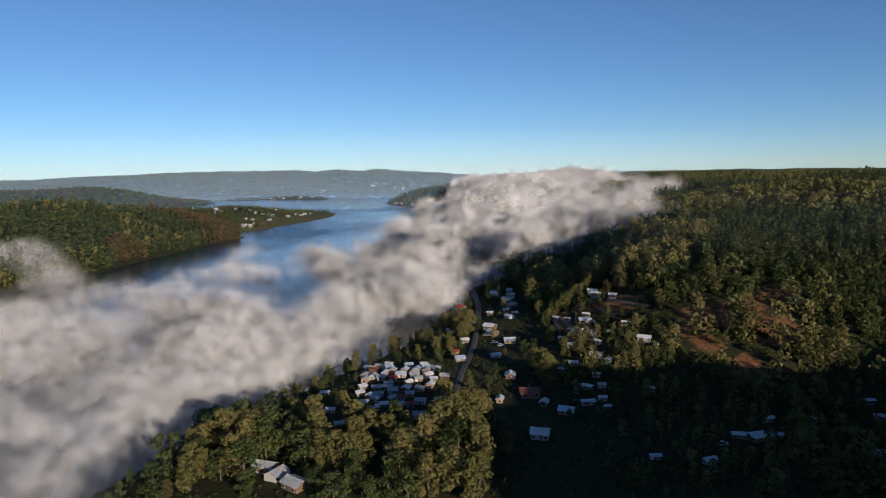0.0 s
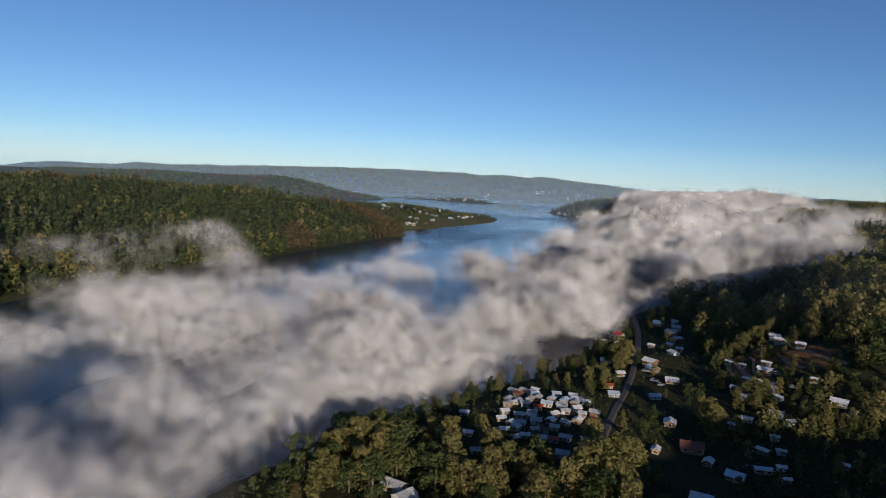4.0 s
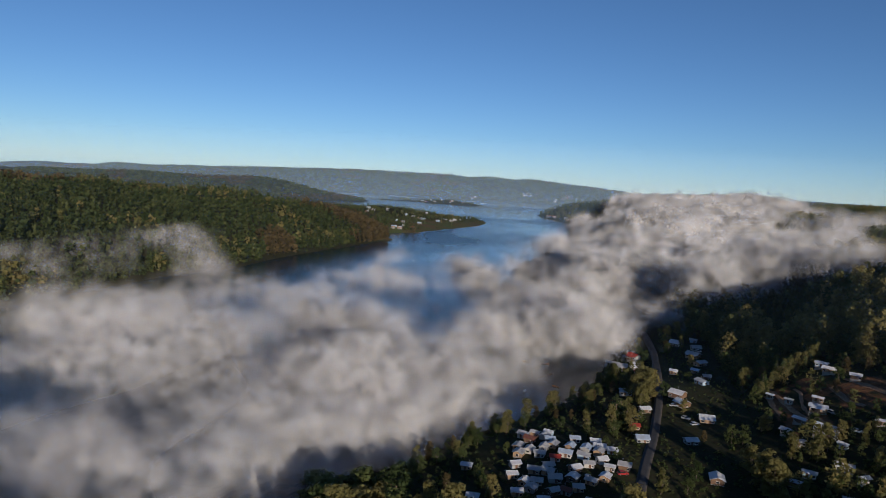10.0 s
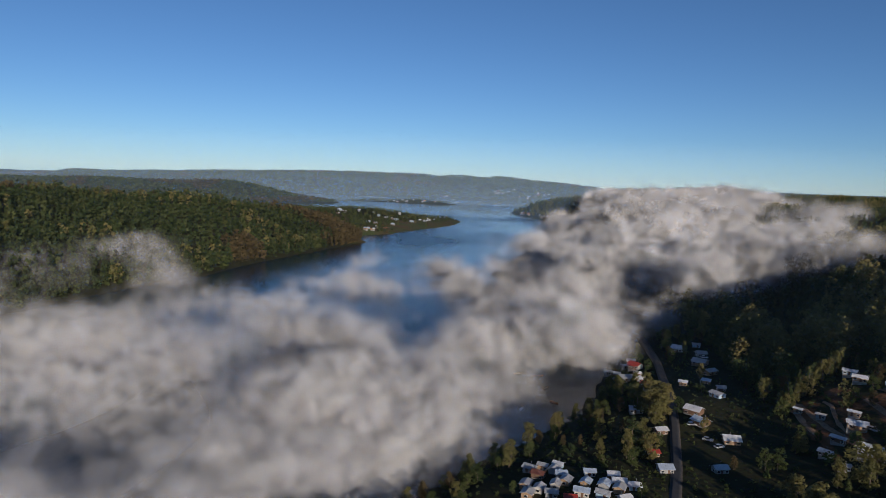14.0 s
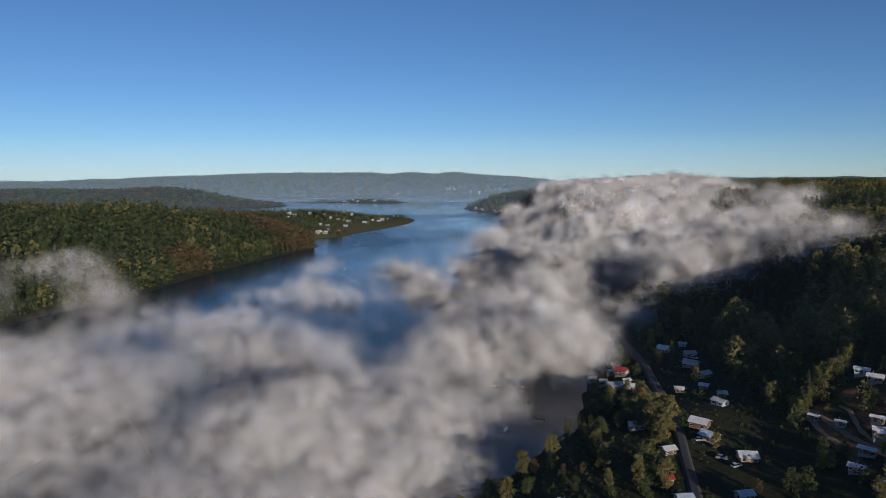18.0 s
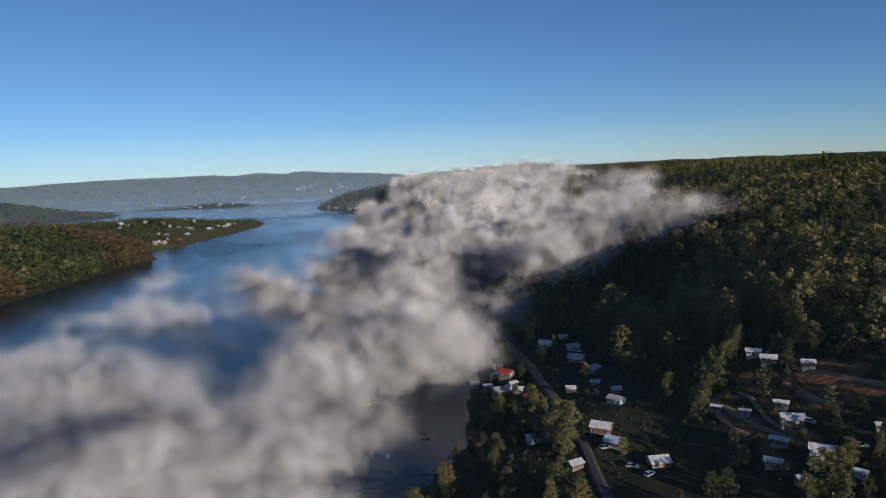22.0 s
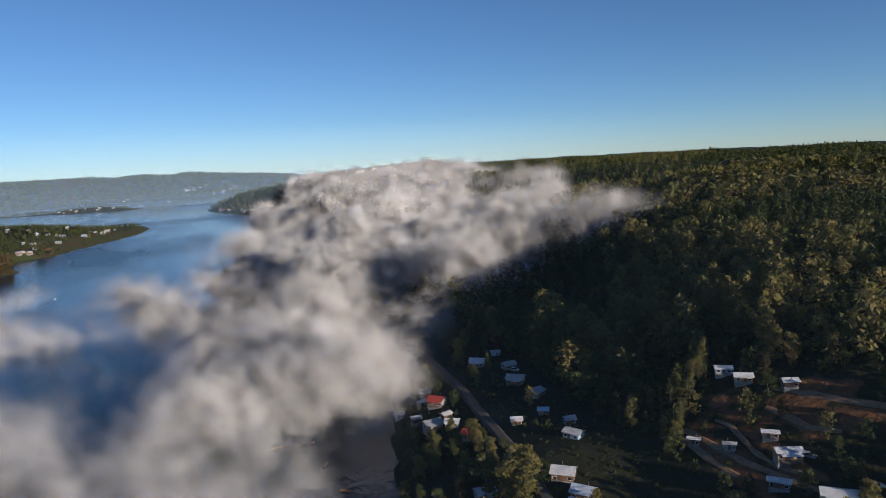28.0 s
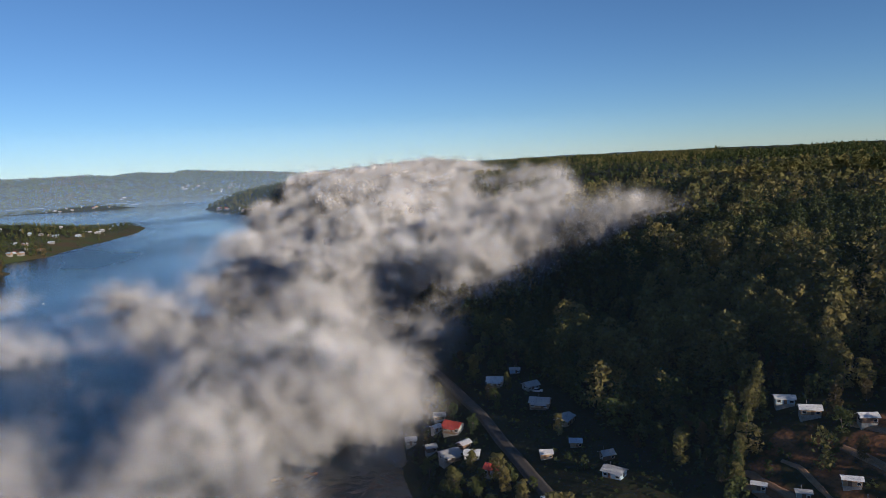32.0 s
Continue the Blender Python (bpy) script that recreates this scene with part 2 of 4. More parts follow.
def foliage(name, dark, light, warm):
    """Leaves: the tint of each plant comes from its own `tone`, with a finer mottling inside the crown."""
    m = bpy.data.materials.new(name)
    m.use_nodes = True
    t = m.node_tree
    b = t.nodes["Principled BSDF"]
    b.inputs["Roughness"].default_value = 0.75
    b.inputs["Specular IOR Level"].default_value = 0.25
    tone = t.nodes.new("ShaderNodeAttribute")
    tone.attribute_name = "tone"
    where = t.nodes.new("ShaderNodeTexCoord")
    n = t.nodes.new("ShaderNodeTexNoise")
    n.inputs["Scale"].default_value, n.inputs["Detail"].default_value = 0.35, 3
    t.links.new(where.outputs["Object"], n.inputs["Vector"])
    one = t.nodes.new("ShaderNodeObjectInfo")
    s = t.nodes.new("ShaderNodeMath")
    s.operation = "MULTIPLY_ADD"
    s.inputs[1].default_value, s.inputs[2].default_value = 0.9, -0.15
    t.links.new(n.outputs[0], s.inputs[0])
    a = t.nodes.new("ShaderNodeMath")
    a.operation = "MULTIPLY_ADD"
    a.inputs[1].default_value = 0.75
    t.links.new(tone.outputs["Fac"], a.inputs[0])
    t.links.new(s.outputs[0], a.inputs[2])
    c = t.nodes.new("ShaderNodeMath")
    c.operation = "MULTIPLY_ADD"
    c.inputs[1].default_value = 0.3
    c.use_clamp = True
    t.links.new(one.outputs["Random"], c.inputs[0])
    t.links.new(a.outputs[0], c.inputs[2])
    r = t.nodes.new("ShaderNodeValToRGB")
    e = r.color_ramp.elements
    e[0].position, e[0].color = 0.15, (*dark, 1)
    e[1].position, e[1].color = 0.65, (*light, 1)
    w = e.new(1.0)
    w.color = (*warm, 1)
    t.links.new(c.outputs[0], r.inputs[0])
    t.links.new(r.outputs[0], b.inputs["Base Color"])
    thin = t.nodes.new("ShaderNodeBsdfTranslucent")
    t.links.new(r.outputs[0], thin.inputs[0])
    mx = t.nodes.new("ShaderNodeMixShader")
    mx.inputs[0].default_value = 0.28
    t.links.new(b.outputs[0], mx.inputs[1])
    t.links.new(thin.outputs[0], mx.inputs[2])
    t.links.new(mx.outputs[0], t.nodes["Material Output"].inputs[0])
    return m


LEAF = {
    "pine": foliage("pine_needles", (0.021, 0.036, 0.012), (0.046, 0.066, 0.020), (0.084, 0.098, 0.030)),
    "broad": foliage("broad_leaves", (0.023, 0.039, 0.011), (0.053, 0.075, 0.020), (0.094, 0.110, 0.032)),
    "gum": foliage("gum_leaves", (0.064, 0.070, 0.022), (0.135, 0.130, 0.040), (0.200, 0.170, 0.058)),
    "rust": foliage("autumn_twigs", (0.052, 0.044, 0.018), (0.096, 0.074, 0.030), (0.130, 0.095, 0.040)),
}
BARK = material("bark", (0.16, 0.12, 0.09), 0.9, grain=0.8, vary=0.4, bump_scale=0.03)


def ground_material():
    m = bpy.data.materials.new("grass_soil_and_litter")
    m.use_nodes = True
    t = m.node_tree
    b = t.nodes["Principled BSDF"]
    b.inputs["Roughness"].default_value = 0.95
    b.inputs["Specular IOR Level"].default_value = 0.1
    where = t.nodes.new("ShaderNodeTexCoord")

    def noise_at(scale, detail=4):
        n = t.nodes.new("ShaderNodeTexNoise")
        n.inputs["Scale"].default_value, n.inputs["Detail"].default_value = scale, detail
        t.links.new(where.outputs["Object"], n.inputs["Vector"])
        return n.outputs[0]

    def blend(fac, a, b2):
        mx = t.nodes.new("ShaderNodeMix")
        mx.data_type = "RGBA"
        for key, v in (("Factor", fac), ("A", a), ("B", b2)):
            if isinstance(v, tuple):
                mx.inputs[key].default_value = (*v, 1)
            else:
                t.links.new(v, mx.inputs[key])
        return mx.outputs["Result"]

    def steep(value, lo, hi):
        r = t.nodes.new("ShaderNodeMapRange")
        r.inputs["From Min"].default_value, r.inputs["From Max"].default_value = lo, hi
        t.links.new(value, r.inputs["Value"])
        return r.outputs[0]

    grass = blend(steep(noise_at(0.05), 0.35, 0.65), (0.022, 0.030, 0.012), (0.044, 0.047, 0.020))
    grass = blend(steep(noise_at(0.7, 5), 0.4, 0.7), grass, (0.040, 0.032, 0.019))
    soil = blend(steep(noise_at(0.12, 5), 0.3, 0.7), (0.16, 0.072, 0.034), (0.24, 0.118, 0.058))
    soil = blend(steep(noise_at(1.1, 4), 0.45, 0.75), soil, (0.10, 0.062, 0.030))
    bare = t.nodes.new("ShaderNodeAttribute")
    bare.attribute_name = "bare"
    add = t.nodes.new("ShaderNodeMath")
    add.operation = "MULTIPLY_ADD"
    add.inputs[1].default_value = 0.8
    t.links.new(noise_at(0.16, 6), add.inputs[0])
    t.links.new(bare.outputs["Fac"], add.inputs[2])
    t.links.new(blend(steep(add.outputs[0], 0.85, 1.0), grass, soil), b.inputs["Base Color"])
    field = t.nodes.new("ShaderNodeAttribute")
    field.attribute_name = "meadow"
    last = b.inputs["Base Color"].links[0].from_socket
    dry = blend(steep(noise_at(0.03, 5), 0.38, 0.62), (0.115, 0.085, 0.045), (0.085, 0.105, 0.040))
    t.links.new(blend(field.outputs["Fac"], last, dry), b.inputs["Base Color"])
    bp = t.nodes.new("ShaderNodeBump")
    bp.inputs["Distance"].default_value = 0.6
    t.links.new(noise_at(0.5, 6), bp.inputs["Height"])
    t.links.new(bp.outputs[0], b.inputs["Normal"])
    return m


def water_material():
    m = bpy.data.materials.new("lake_water")
    m.use_nodes = True
    t = m.node_tree
    b = t.nodes["Principled BSDF"]
    b.inputs["Base Color"].default_value = (0.012, 0.030, 0.045, 1)
    b.inputs["Roughness"].default_value = 0.12
    b.inputs["IOR"].default_value = 1.33
    where = t.nodes.new("ShaderNodeTexCoord")
    mp = t.nodes.new("ShaderNodeMapping")
    mp.inputs["Scale"].default_value = (1.0, 0.45, 1.0)
    t.links.new(where.outputs["Object"], mp.inputs[0])
    n = t.nodes.new("ShaderNodeTexNoise")
    n.inputs["Scale"].default_value, n.inputs["Detail"].default_value = 0.35, 5
    t.links.new(mp.outputs[0], n.inputs["Vector"])
    bp = t.nodes.new("ShaderNodeBump")
    bp.inputs["Strength"].default_value, bp.inputs["Distance"].default_value = 0.5, 0.5
    t.links.new(n.outputs[0], bp.inputs["Height"])
    t.links.new(bp.outputs[0], b.inputs["Normal"])
    calm = t.nodes.new("ShaderNodeTexNoise")
    calm.inputs["Scale"].default_value = 0.004
    t.links.new(mp.outputs[0], calm.inputs["Vector"])
    r = t.nodes.new("ShaderNodeMapRange")
    r.inputs["From Min"].default_value, r.inputs["From Max"].default_value = 0.4, 0.65
    r.inputs["To Min"].default_value, r.inputs["To Max"].default_value = 0.08, 0.30
    t.links.new(calm.outputs[0], r.inputs["Value"])
    t.links.new(r.outputs[0], b.inputs["Roughness"])
    return m


def fog_material(name):
    """Droplets: white, scattering light to both sides; each wisp thins out from its middle to its rim."""
    m = bpy.data.materials.new(name)
    m.use_nodes = True
    t = m.node_tree
    t.nodes.remove(t.nodes["Principled BSDF"])
    squares = []
    for side in ("across", "along"):
        rim = t.nodes.new("ShaderNodeAttribute")
        rim.attribute_name = side
        sq = t.nodes.new("ShaderNodeMath")
        sq.operation = "MULTIPLY"
        for k in (0, 1):
            t.links.new(rim.outputs["Fac"], sq.inputs[k])
        squares.append(sq.outputs[0])
    both_squares = t.nodes.new("ShaderNodeMath")
    for k in (0, 1):
        t.links.new(squares[k], both_squares.inputs[k])
    root = t.nodes.new("ShaderNodeMath")
    root.operation = "SQRT"
    t.links.new(both_squares.outputs[0], root.inputs[0])
    soft = t.nodes.new("ShaderNodeMapRange")
    soft.interpolation_type = "SMOOTHSTEP"
    soft.inputs["To Min"].default_value, soft.inputs["To Max"].default_value = 1.0, 0.0
    t.links.new(root.outputs[0], soft.inputs["Value"])
    d = t.nodes.new("ShaderNodeAttribute")
    d.attribute_name = "fogginess"
    last = soft.outputs[0]
    k = t.nodes.new("ShaderNodeMath")
    k.operation = "MULTIPLY"
    t.links.new(last, k.inputs[0])
    t.links.new(d.outputs["Fac"], k.inputs[1])
    last = k.outputs[0]
    white = t.nodes.new("ShaderNodeBsdfDiffuse")
    back = t.nodes.new("ShaderNodeBsdfTranslucent")
    even = t.nodes.new("ShaderNodeCombineXYZ")
    even.inputs[0].default_value, even.inputs[1].default_value, even.inputs[2].default_value = 0.50, -0.45, 0.74
    for s in (white, back):
        s.inputs[0].default_value = (0.985, 0.985, 0.99, 1)
        t.links.new(even.outputs[0], s.inputs["Normal"])
    both = t.nodes.new("ShaderNodeMixShader")
    both.inputs[0].default_value = 0.22
    t.links.new(white.outputs[0], both.inputs[1])
    t.links.new(back.outputs[0], both.inputs[2])
    clear = t.nodes.new("ShaderNodeBsdfTransparent")
    out = t.nodes.new("ShaderNodeMixShader")
    t.links.new(last, out.inputs[0])
    t.links.new(clear.outputs[0], out.inputs[1])
    t.links.new(both.outputs[0], out.inputs[2])
    t.links.new(out.outputs[0], t.nodes["Material Output"].inputs[0])
    return m


# ---------------------------------------------------------------- mesh helpers
def raw_mesh(name, verts, faces, mats=(), smooth=False, **attrs):
    """A mesh from arrays: faces is one array of triangles or quads; attrs are float values per vertex."""
    me = bpy.data.meshes.new(name)
    verts, faces = np.asarray(verts, np.float32), np.asarray(faces, np.int32)
    k = faces.shape[1]
    me.vertices.add(len(verts))
    me.vertices.foreach_set("co", verts.ravel())
    me.loops.add(faces.size)
    me.loops.foreach_set("vertex_index", faces.ravel())
    me.polygons.add(len(faces))
    me.polygons.foreach_set("loop_start", np.arange(0, faces.size, k, dtype=np.int32))
    me.polygons.foreach_set("loop_total", np.full(len(faces), k, np.int32))
    for key, values in attrs.items():
        me.attributes.new(key, "FLOAT", "POINT").data.foreach_set("value", np.asarray(values, np.float32))
    me.update(calc_edges=True)
    if smooth:
        me.polygons.foreach_set("use_smooth", np.ones(len(faces), bool))
    for m in mats:
        me.materials.append(m)
    return me


def grid_faces(rows, cols):
    a = (np.arange(rows - 1)[:, None] * cols + np.arange(cols - 1)).ravel()
    return np.stack([a, a + 1, a + cols + 1, a + cols], 1)


# ---------------------------------------------------------------- ground and water
BARE_SPOTS = [(140, 368, 12, 9), (157, 358, 18, 12), (170, 342, 14, 14), (145, 316, 9, 12), (134, 340, 9, 12), (125, 354, 8, 6), (88, 424, 9, 7), (101, 409, 9, 7),
              (114, 405, 9, 6), (156, 398, 16, 5), (180, 372, 20, 8), (70, 396, 4, 22), (84, 398, 4, 22), (98, 402, 5, 14), (75, 410, 4, 20), (-40, 440, 8, 5), (205, 470, 16, 10),
              (91, 412, 6, 5), (96, 405, 5, 6), (110, 408, 8, 5), (110, 394, 9, 8), (79, 387, 4, 6), (110, 416, 5, 4)]
FAR_SPOTS = [(-470, 815, 9, 9), (-405, 1436, 40, 12), (-700, 3955, 30, 24)]
BARE_SPOTS = BARE_SPOTS + FAR_SPOTS


def bare_ground(x, y):
    out = np.zeros(np.shape(x))
    for cx, cy, rx, ry in BARE_SPOTS:
        out = np.maximum(out, 0.66 * np.exp(-(((x - cx) / (1.3 * rx)) ** 2 + ((y - cy) / (1.3 * ry)) ** 2) ** 2))
    return out


def meadow(x, y):
    """Dry pasture on the flat end of the peninsula and along its shore."""
    shore = ramp(1180, 1300, y) * ramp(2010, 1960, y) * ramp(150, 60, shore_left(y) - x + 60 * fbm(x, y, 120, 3, 23)) * (x < 0)
    return np.clip(shore + bump(x, y, -330, 1760, 70, 160, 0.7) * (x < -200), 0, 1)


def spread(lo, mid_lo, mid_hi, hi, step, grow):
    """Lines `step` apart from mid_lo to mid_hi that widen towards lo and hi."""
    inner = np.arange(mid_lo, mid_hi, step)
    up, v, s = [], mid_hi, step
    while v < hi:
        up.append(v)
        s *= grow
        v += s
    down, v, s = [], mid_lo, step
    while True:
        s *= grow
        v -= s
        if v < lo:
            break
        down.append(v)
    return np.array(down[::-1] + list(inner) + up + [hi])


gx = spread(-3900, -140, 260, 3000, 5.0, 1.030)
gy = spread(-900, 200, 640, 4880, 5.0, 1.019)
X, Y = np.meshgrid(gx, gy)
Z = height(X, Y)
ground = new("ground", raw_mesh("ground", np.stack([X, Y, Z], -1).reshape(-1, 3), grid_faces(len(gy), len(gx)), [ground_material()], True,
                                bare=bare_ground(X, Y).ravel(), meadow=meadow(X, Y).ravel()))
tagged(ground, "hilly grass and forest floor with patches of bare red soil", "ground", kind="structure")
wx, wy = np.linspace(-4000, 1400, 28), np.linspace(-900, 4880, 28)
X, Y = np.meshgrid(wx, wy)
lake = new("water", raw_mesh("water", np.stack([X, Y, 0 * X], -1).reshape(-1, 3), grid_faces(28, 28), [water_material()]))
tagged(lake, "calm dark blue lake with faint ripples", "lake", kind="structure")


# ---------------------------------------------------------------- fog
def wisps(x0, x1, y0, y1, size, tries, grain, most, seed):
    """Soft shreds of fog strewn through the air, thickest where the fog lies."""
    rng = np.random.default_rng(seed)
    x, y, u = rng.uniform(x0, x1, tries), rng.uniform(y0, y1, tries), rng.uniform(0, 1, tries)
    cover, top, bank = fog_cover(x, y)
    some = cover > 0.12
    x, y, u, cover, top, bank = (v[some] for v in (x, y, u, cover, top, bank))
    broken = 0.85 + 0.45 * ramp(-330, -220, x) * ramp(360, 480, y) * (1 - bank)
    floor = np.maximum(height(x, y), 0.0) + 1.5
    deep = np.maximum(top - 0.85 * floor, 34 * ramp(600, 700, y) * ramp(-220, -120, x)) * (0.50 + 0.85 * puffs(x, y)) * np.interp(cover, (0.12, 0.62), (0.30, 1.0))
    deep = deep + 17 * ramp(-425, -475, x) * ramp(470, 560, y) * ramp(900, 800, y) * ramp(40, 22, floor) * (0.5 + 0.8 * puffs(x, y))
    z = floor + u * deep
    solid = 1.7 * (cover - 0.50) + broken * fbm(0.92 * x + 0.39 * y, 0.62 * (0.92 * y - 0.39 * x), grain, 5, 51, 1.35 * z) + 0.20 * fbm(x, y, 3 * grain, 2, 55) - 0.45 * u ** 2
    dens = ramp(-0.27, 0.62, solid) * ramp(2.0, 9.0, deep)
    keep = rng.uniform(0, 1, len(x)) < dens * np.clip(deep / 90, 0, 1)
    x, y, z, dens = x[keep], y[keep], z[keep], dens[keep]
    thin = np.interp(cover[keep], (0.42, 0.80), (0.20, 0.95))
    k = len(x)
    a = rng.normal(size=(k, 3))
    a /= np.linalg.norm(a, axis=1)[:, None]
    b = np.cross(a, rng.normal(size=(k, 3)))
    b /= np.linalg.norm(b, axis=1)[:, None]
    r = size * rng.uniform(0.6, 1.5, (k, 1))
    at = np.stack([x, y, z], 1)
    w = 3 ** 0.5
    verts = np.stack([at + 2 * r * a, at - r * a + w * r * b, at - r * a - w * r * b], 1).reshape(-1, 3)
    return verts, np.arange(3 * k).reshape(-1, 3), np.tile((2.0, -1.0, -1.0), k), np.tile((0.0, w, -w), k), np.repeat(most * (0.15 + 0.85 * dens) * thin, 3)


fog_mat = fog_material("fog_droplets")
for lot in ((-480, 60, 110, 460, 6.5, 200000, 46, 0.15, 1), (-780, 330, 440, 1060, 9.5, 380000, 52, 0.18, 2), (-260, 640, 1040, 2750, 19.0, 180000, 95, 0.32, 3)):
    verts, faces, across, along, dens = wisps(*lot)
    fog = new("fog_bank", raw_mesh("fog_bank", verts, faces, [fog_mat], False, across=across, along=along, fogginess=dens))
    tagged(fog, "white morning fog drifting over the lake and its shore", "fog", kind="stuff")


# upright blue-tinted sheets that paint thin haze over the far arms of the lake
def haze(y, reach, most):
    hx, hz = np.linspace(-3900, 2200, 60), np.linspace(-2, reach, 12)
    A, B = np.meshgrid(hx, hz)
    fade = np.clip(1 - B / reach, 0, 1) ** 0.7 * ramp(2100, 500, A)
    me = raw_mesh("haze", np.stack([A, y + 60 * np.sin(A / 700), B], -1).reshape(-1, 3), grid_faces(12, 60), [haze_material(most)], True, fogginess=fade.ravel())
    return tagged(new("haze", me), "blue-tinted sheets standing in for thin haze over the far water", "haze", kind="stuff")


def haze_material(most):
    m = bpy.data.materials.new("haze_blue_tint")
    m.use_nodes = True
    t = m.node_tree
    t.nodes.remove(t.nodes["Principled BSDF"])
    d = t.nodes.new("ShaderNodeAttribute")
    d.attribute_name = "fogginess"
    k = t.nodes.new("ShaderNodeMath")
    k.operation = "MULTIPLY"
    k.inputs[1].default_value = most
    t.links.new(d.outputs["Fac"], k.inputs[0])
    # the blue of distant air is put into this colour
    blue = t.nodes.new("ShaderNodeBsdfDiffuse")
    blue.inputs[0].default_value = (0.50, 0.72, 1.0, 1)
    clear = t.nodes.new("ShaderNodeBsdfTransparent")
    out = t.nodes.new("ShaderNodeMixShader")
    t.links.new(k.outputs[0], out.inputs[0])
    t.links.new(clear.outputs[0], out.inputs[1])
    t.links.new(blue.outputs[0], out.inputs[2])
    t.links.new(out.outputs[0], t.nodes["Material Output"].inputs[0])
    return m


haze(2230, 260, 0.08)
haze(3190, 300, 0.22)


# an added blue-tinted sheet far above the roofs, lifting the valley's dark tones
vx, vy = np.linspace(-900, 1100, 24), np.linspace(140, 2600, 24)
A, B = np.meshgrid(vx, vy)
veil = new("tint_veil", raw_mesh("tint_veil", np.stack([A, B, 97 + 2 * np.sin(A / 160) * np.cos(B / 210)], -1).reshape(-1, 3), grid_faces(24, 24), [haze_material(0.014)], True,
                                 fogginess=np.minimum(ramp(140, 230, B), ramp(2600, 2200, B)).ravel()))
tagged(veil, "barely visible blue-tinted sheet above the valley that lifts its darks", "mist", kind="stuff")

# ---------------------------------------------------------------- trees
def leaf_cloud(rng, centres, sizes, count, leaf):
    """`count` leaf-spray triangles on the skins of rounded clumps."""
    pick = rng.choice(len(centres), count, p=sizes ** 2 / (sizes ** 2).sum())
    way = rng.normal(size=(count, 3))
    way /= np.linalg.norm(way, axis=1)[:, None]
    at = centres[pick] + way * (sizes[pick] * rng.uniform(0.72, 1.08, count))[:, None] * [1, 1, 0.85]
    a = np.cross(way, rng.normal(size=(count, 3)))
    a /= np.linalg.norm(a, axis=1)[:, None]
    b = np.cross(way, a) + 0.5 * way * rng.normal(size=(count, 1))
    s = leaf * rng.uniform(0.6, 1.4, (count, 1))
    tri = np.stack([at + s * a, at - 0.5 * s * a + 0.87 * s * b, at - 0.5 * s * a - 0.87 * s * b], 1)
    return tri.reshape(-1, 3)


def crown(kind, rng, count, leaf):
    """Vertices (three a leaf spray) of a crown on a tree one unit high."""
    if kind == "pine":
        n = 40
        h = rng.uniform(0.05, 0.97, n)
        r = 0.19 * (1.02 - h) ** 0.8
        an = rng.uniform(0, 6.283, n)
        c = np.stack([np.cos(an) * r * 0.8, np.sin(an) * r * 0.8, h], 1)
        s = 0.030 + 0.36 * r
        tip = np.stack([np.zeros(5), np.zeros(5), np.linspace(0.8, 0.99, 5)], 1)
        c, s = np.concatenate([c, tip]), np.concatenate([s, np.linspace(0.04, 0.018, 5)])
    elif kind == "gum":
        n = 56
        h = rng.uniform(0.10, 0.95, n)
        r = 0.20 * np.sin(np.clip(h + 0.04, 0, 1) * 3.0) ** 0.5 * rng.uniform(0.3, 1.1, n)
        an = rng.uniform(0, 6.283, n)
        c = np.stack([np.cos(an) * r, np.sin(an) * r, h], 1)
        s = rng.uniform(0.05, 0.095, n)
    else:
        n = 34
        h = rng.uniform(0.10, 0.92, n)
        r = 0.30 * np.sqrt(np.clip(1 - ((h - 0.45) / 0.52) ** 2, 0.05, 1)) * rng.uniform(0.3, 1.05, n)
        an = rng.uniform(0, 6.283, n)
        c = np.stack([np.cos(an) * r, np.sin(an) * r, h], 1)
        s = rng.uniform(0.07, 0.13, n)
    return leaf_cloud(rng, c, s, count, leaf)


def stem(rng, reach, girth, limbs):
    """A tapered, slightly leaning trunk with limbs, one unit high: vertices and triangles."""
    verts, tris = [], []

    def tube(p, q, r0, r1):
        p, q = np.array(p), np.array(q)
        d = (q - p) / np.linalg.norm(q - p)
        u = np.cross(d, (0.3, 0.9, 0.1))
        u /= np.linalg.norm(u)
        v, k = np.cross(d, u), len(verts) * 12
        ring = [np.cos(i * 1.0472) * u + np.sin(i * 1.0472) * v for i in range(6)]
        verts.append(np.array([p + r0 * w for w in ring] + [q + r1 * w for w in ring]))
        for i in range(6):
            j = (i + 1) % 6
            tris.append((k + i, k + j, k + 6 + j))
            tris.append((k + i, k + 6 + j, k + 6 + i))

    lean = rng.normal(0, 0.015, 2)
    a, b = (lean[0], lean[1], reach * 0.5), (lean[0] * 1.5, lean[1] * 1.5, reach)
    tube((0, 0, -0.04), a, girth, girth * 0.65)
    tube(a, b, girth * 0.65, girth * 0.2)
    for i in range(limbs):
        root = len(verts) * 12
        tris.append((6, root, root + 1))
        h, an = rng.uniform(0.35, 0.75), rng.uniform(0, 6.283)
        p = (lean[0], lean[1], h * reach)
        tube(p, (p[0] + 0.15 * math.cos(an), p[1] + 0.15 * math.sin(an), h * reach + 0.12), girth * 0.4, girth * 0.12)
    return np.concatenate(verts), np.array(tris)


PROTO = {}
for kind in ("pine", "gum", "broad"):
    for lod, (count, leaf) in enumerate(((620, 0.026), (250, 0.038), (84, 0.066), (26, 0.120), (40, 0.092), (14, 0.165))):
        PROTO[kind, lod] = [crown(kind, np.random.default_rng(100 * lod + 7 * i + len(kind)), count, leaf * (1.25 if kind == "broad" else 1.0)) for i in range(6)]


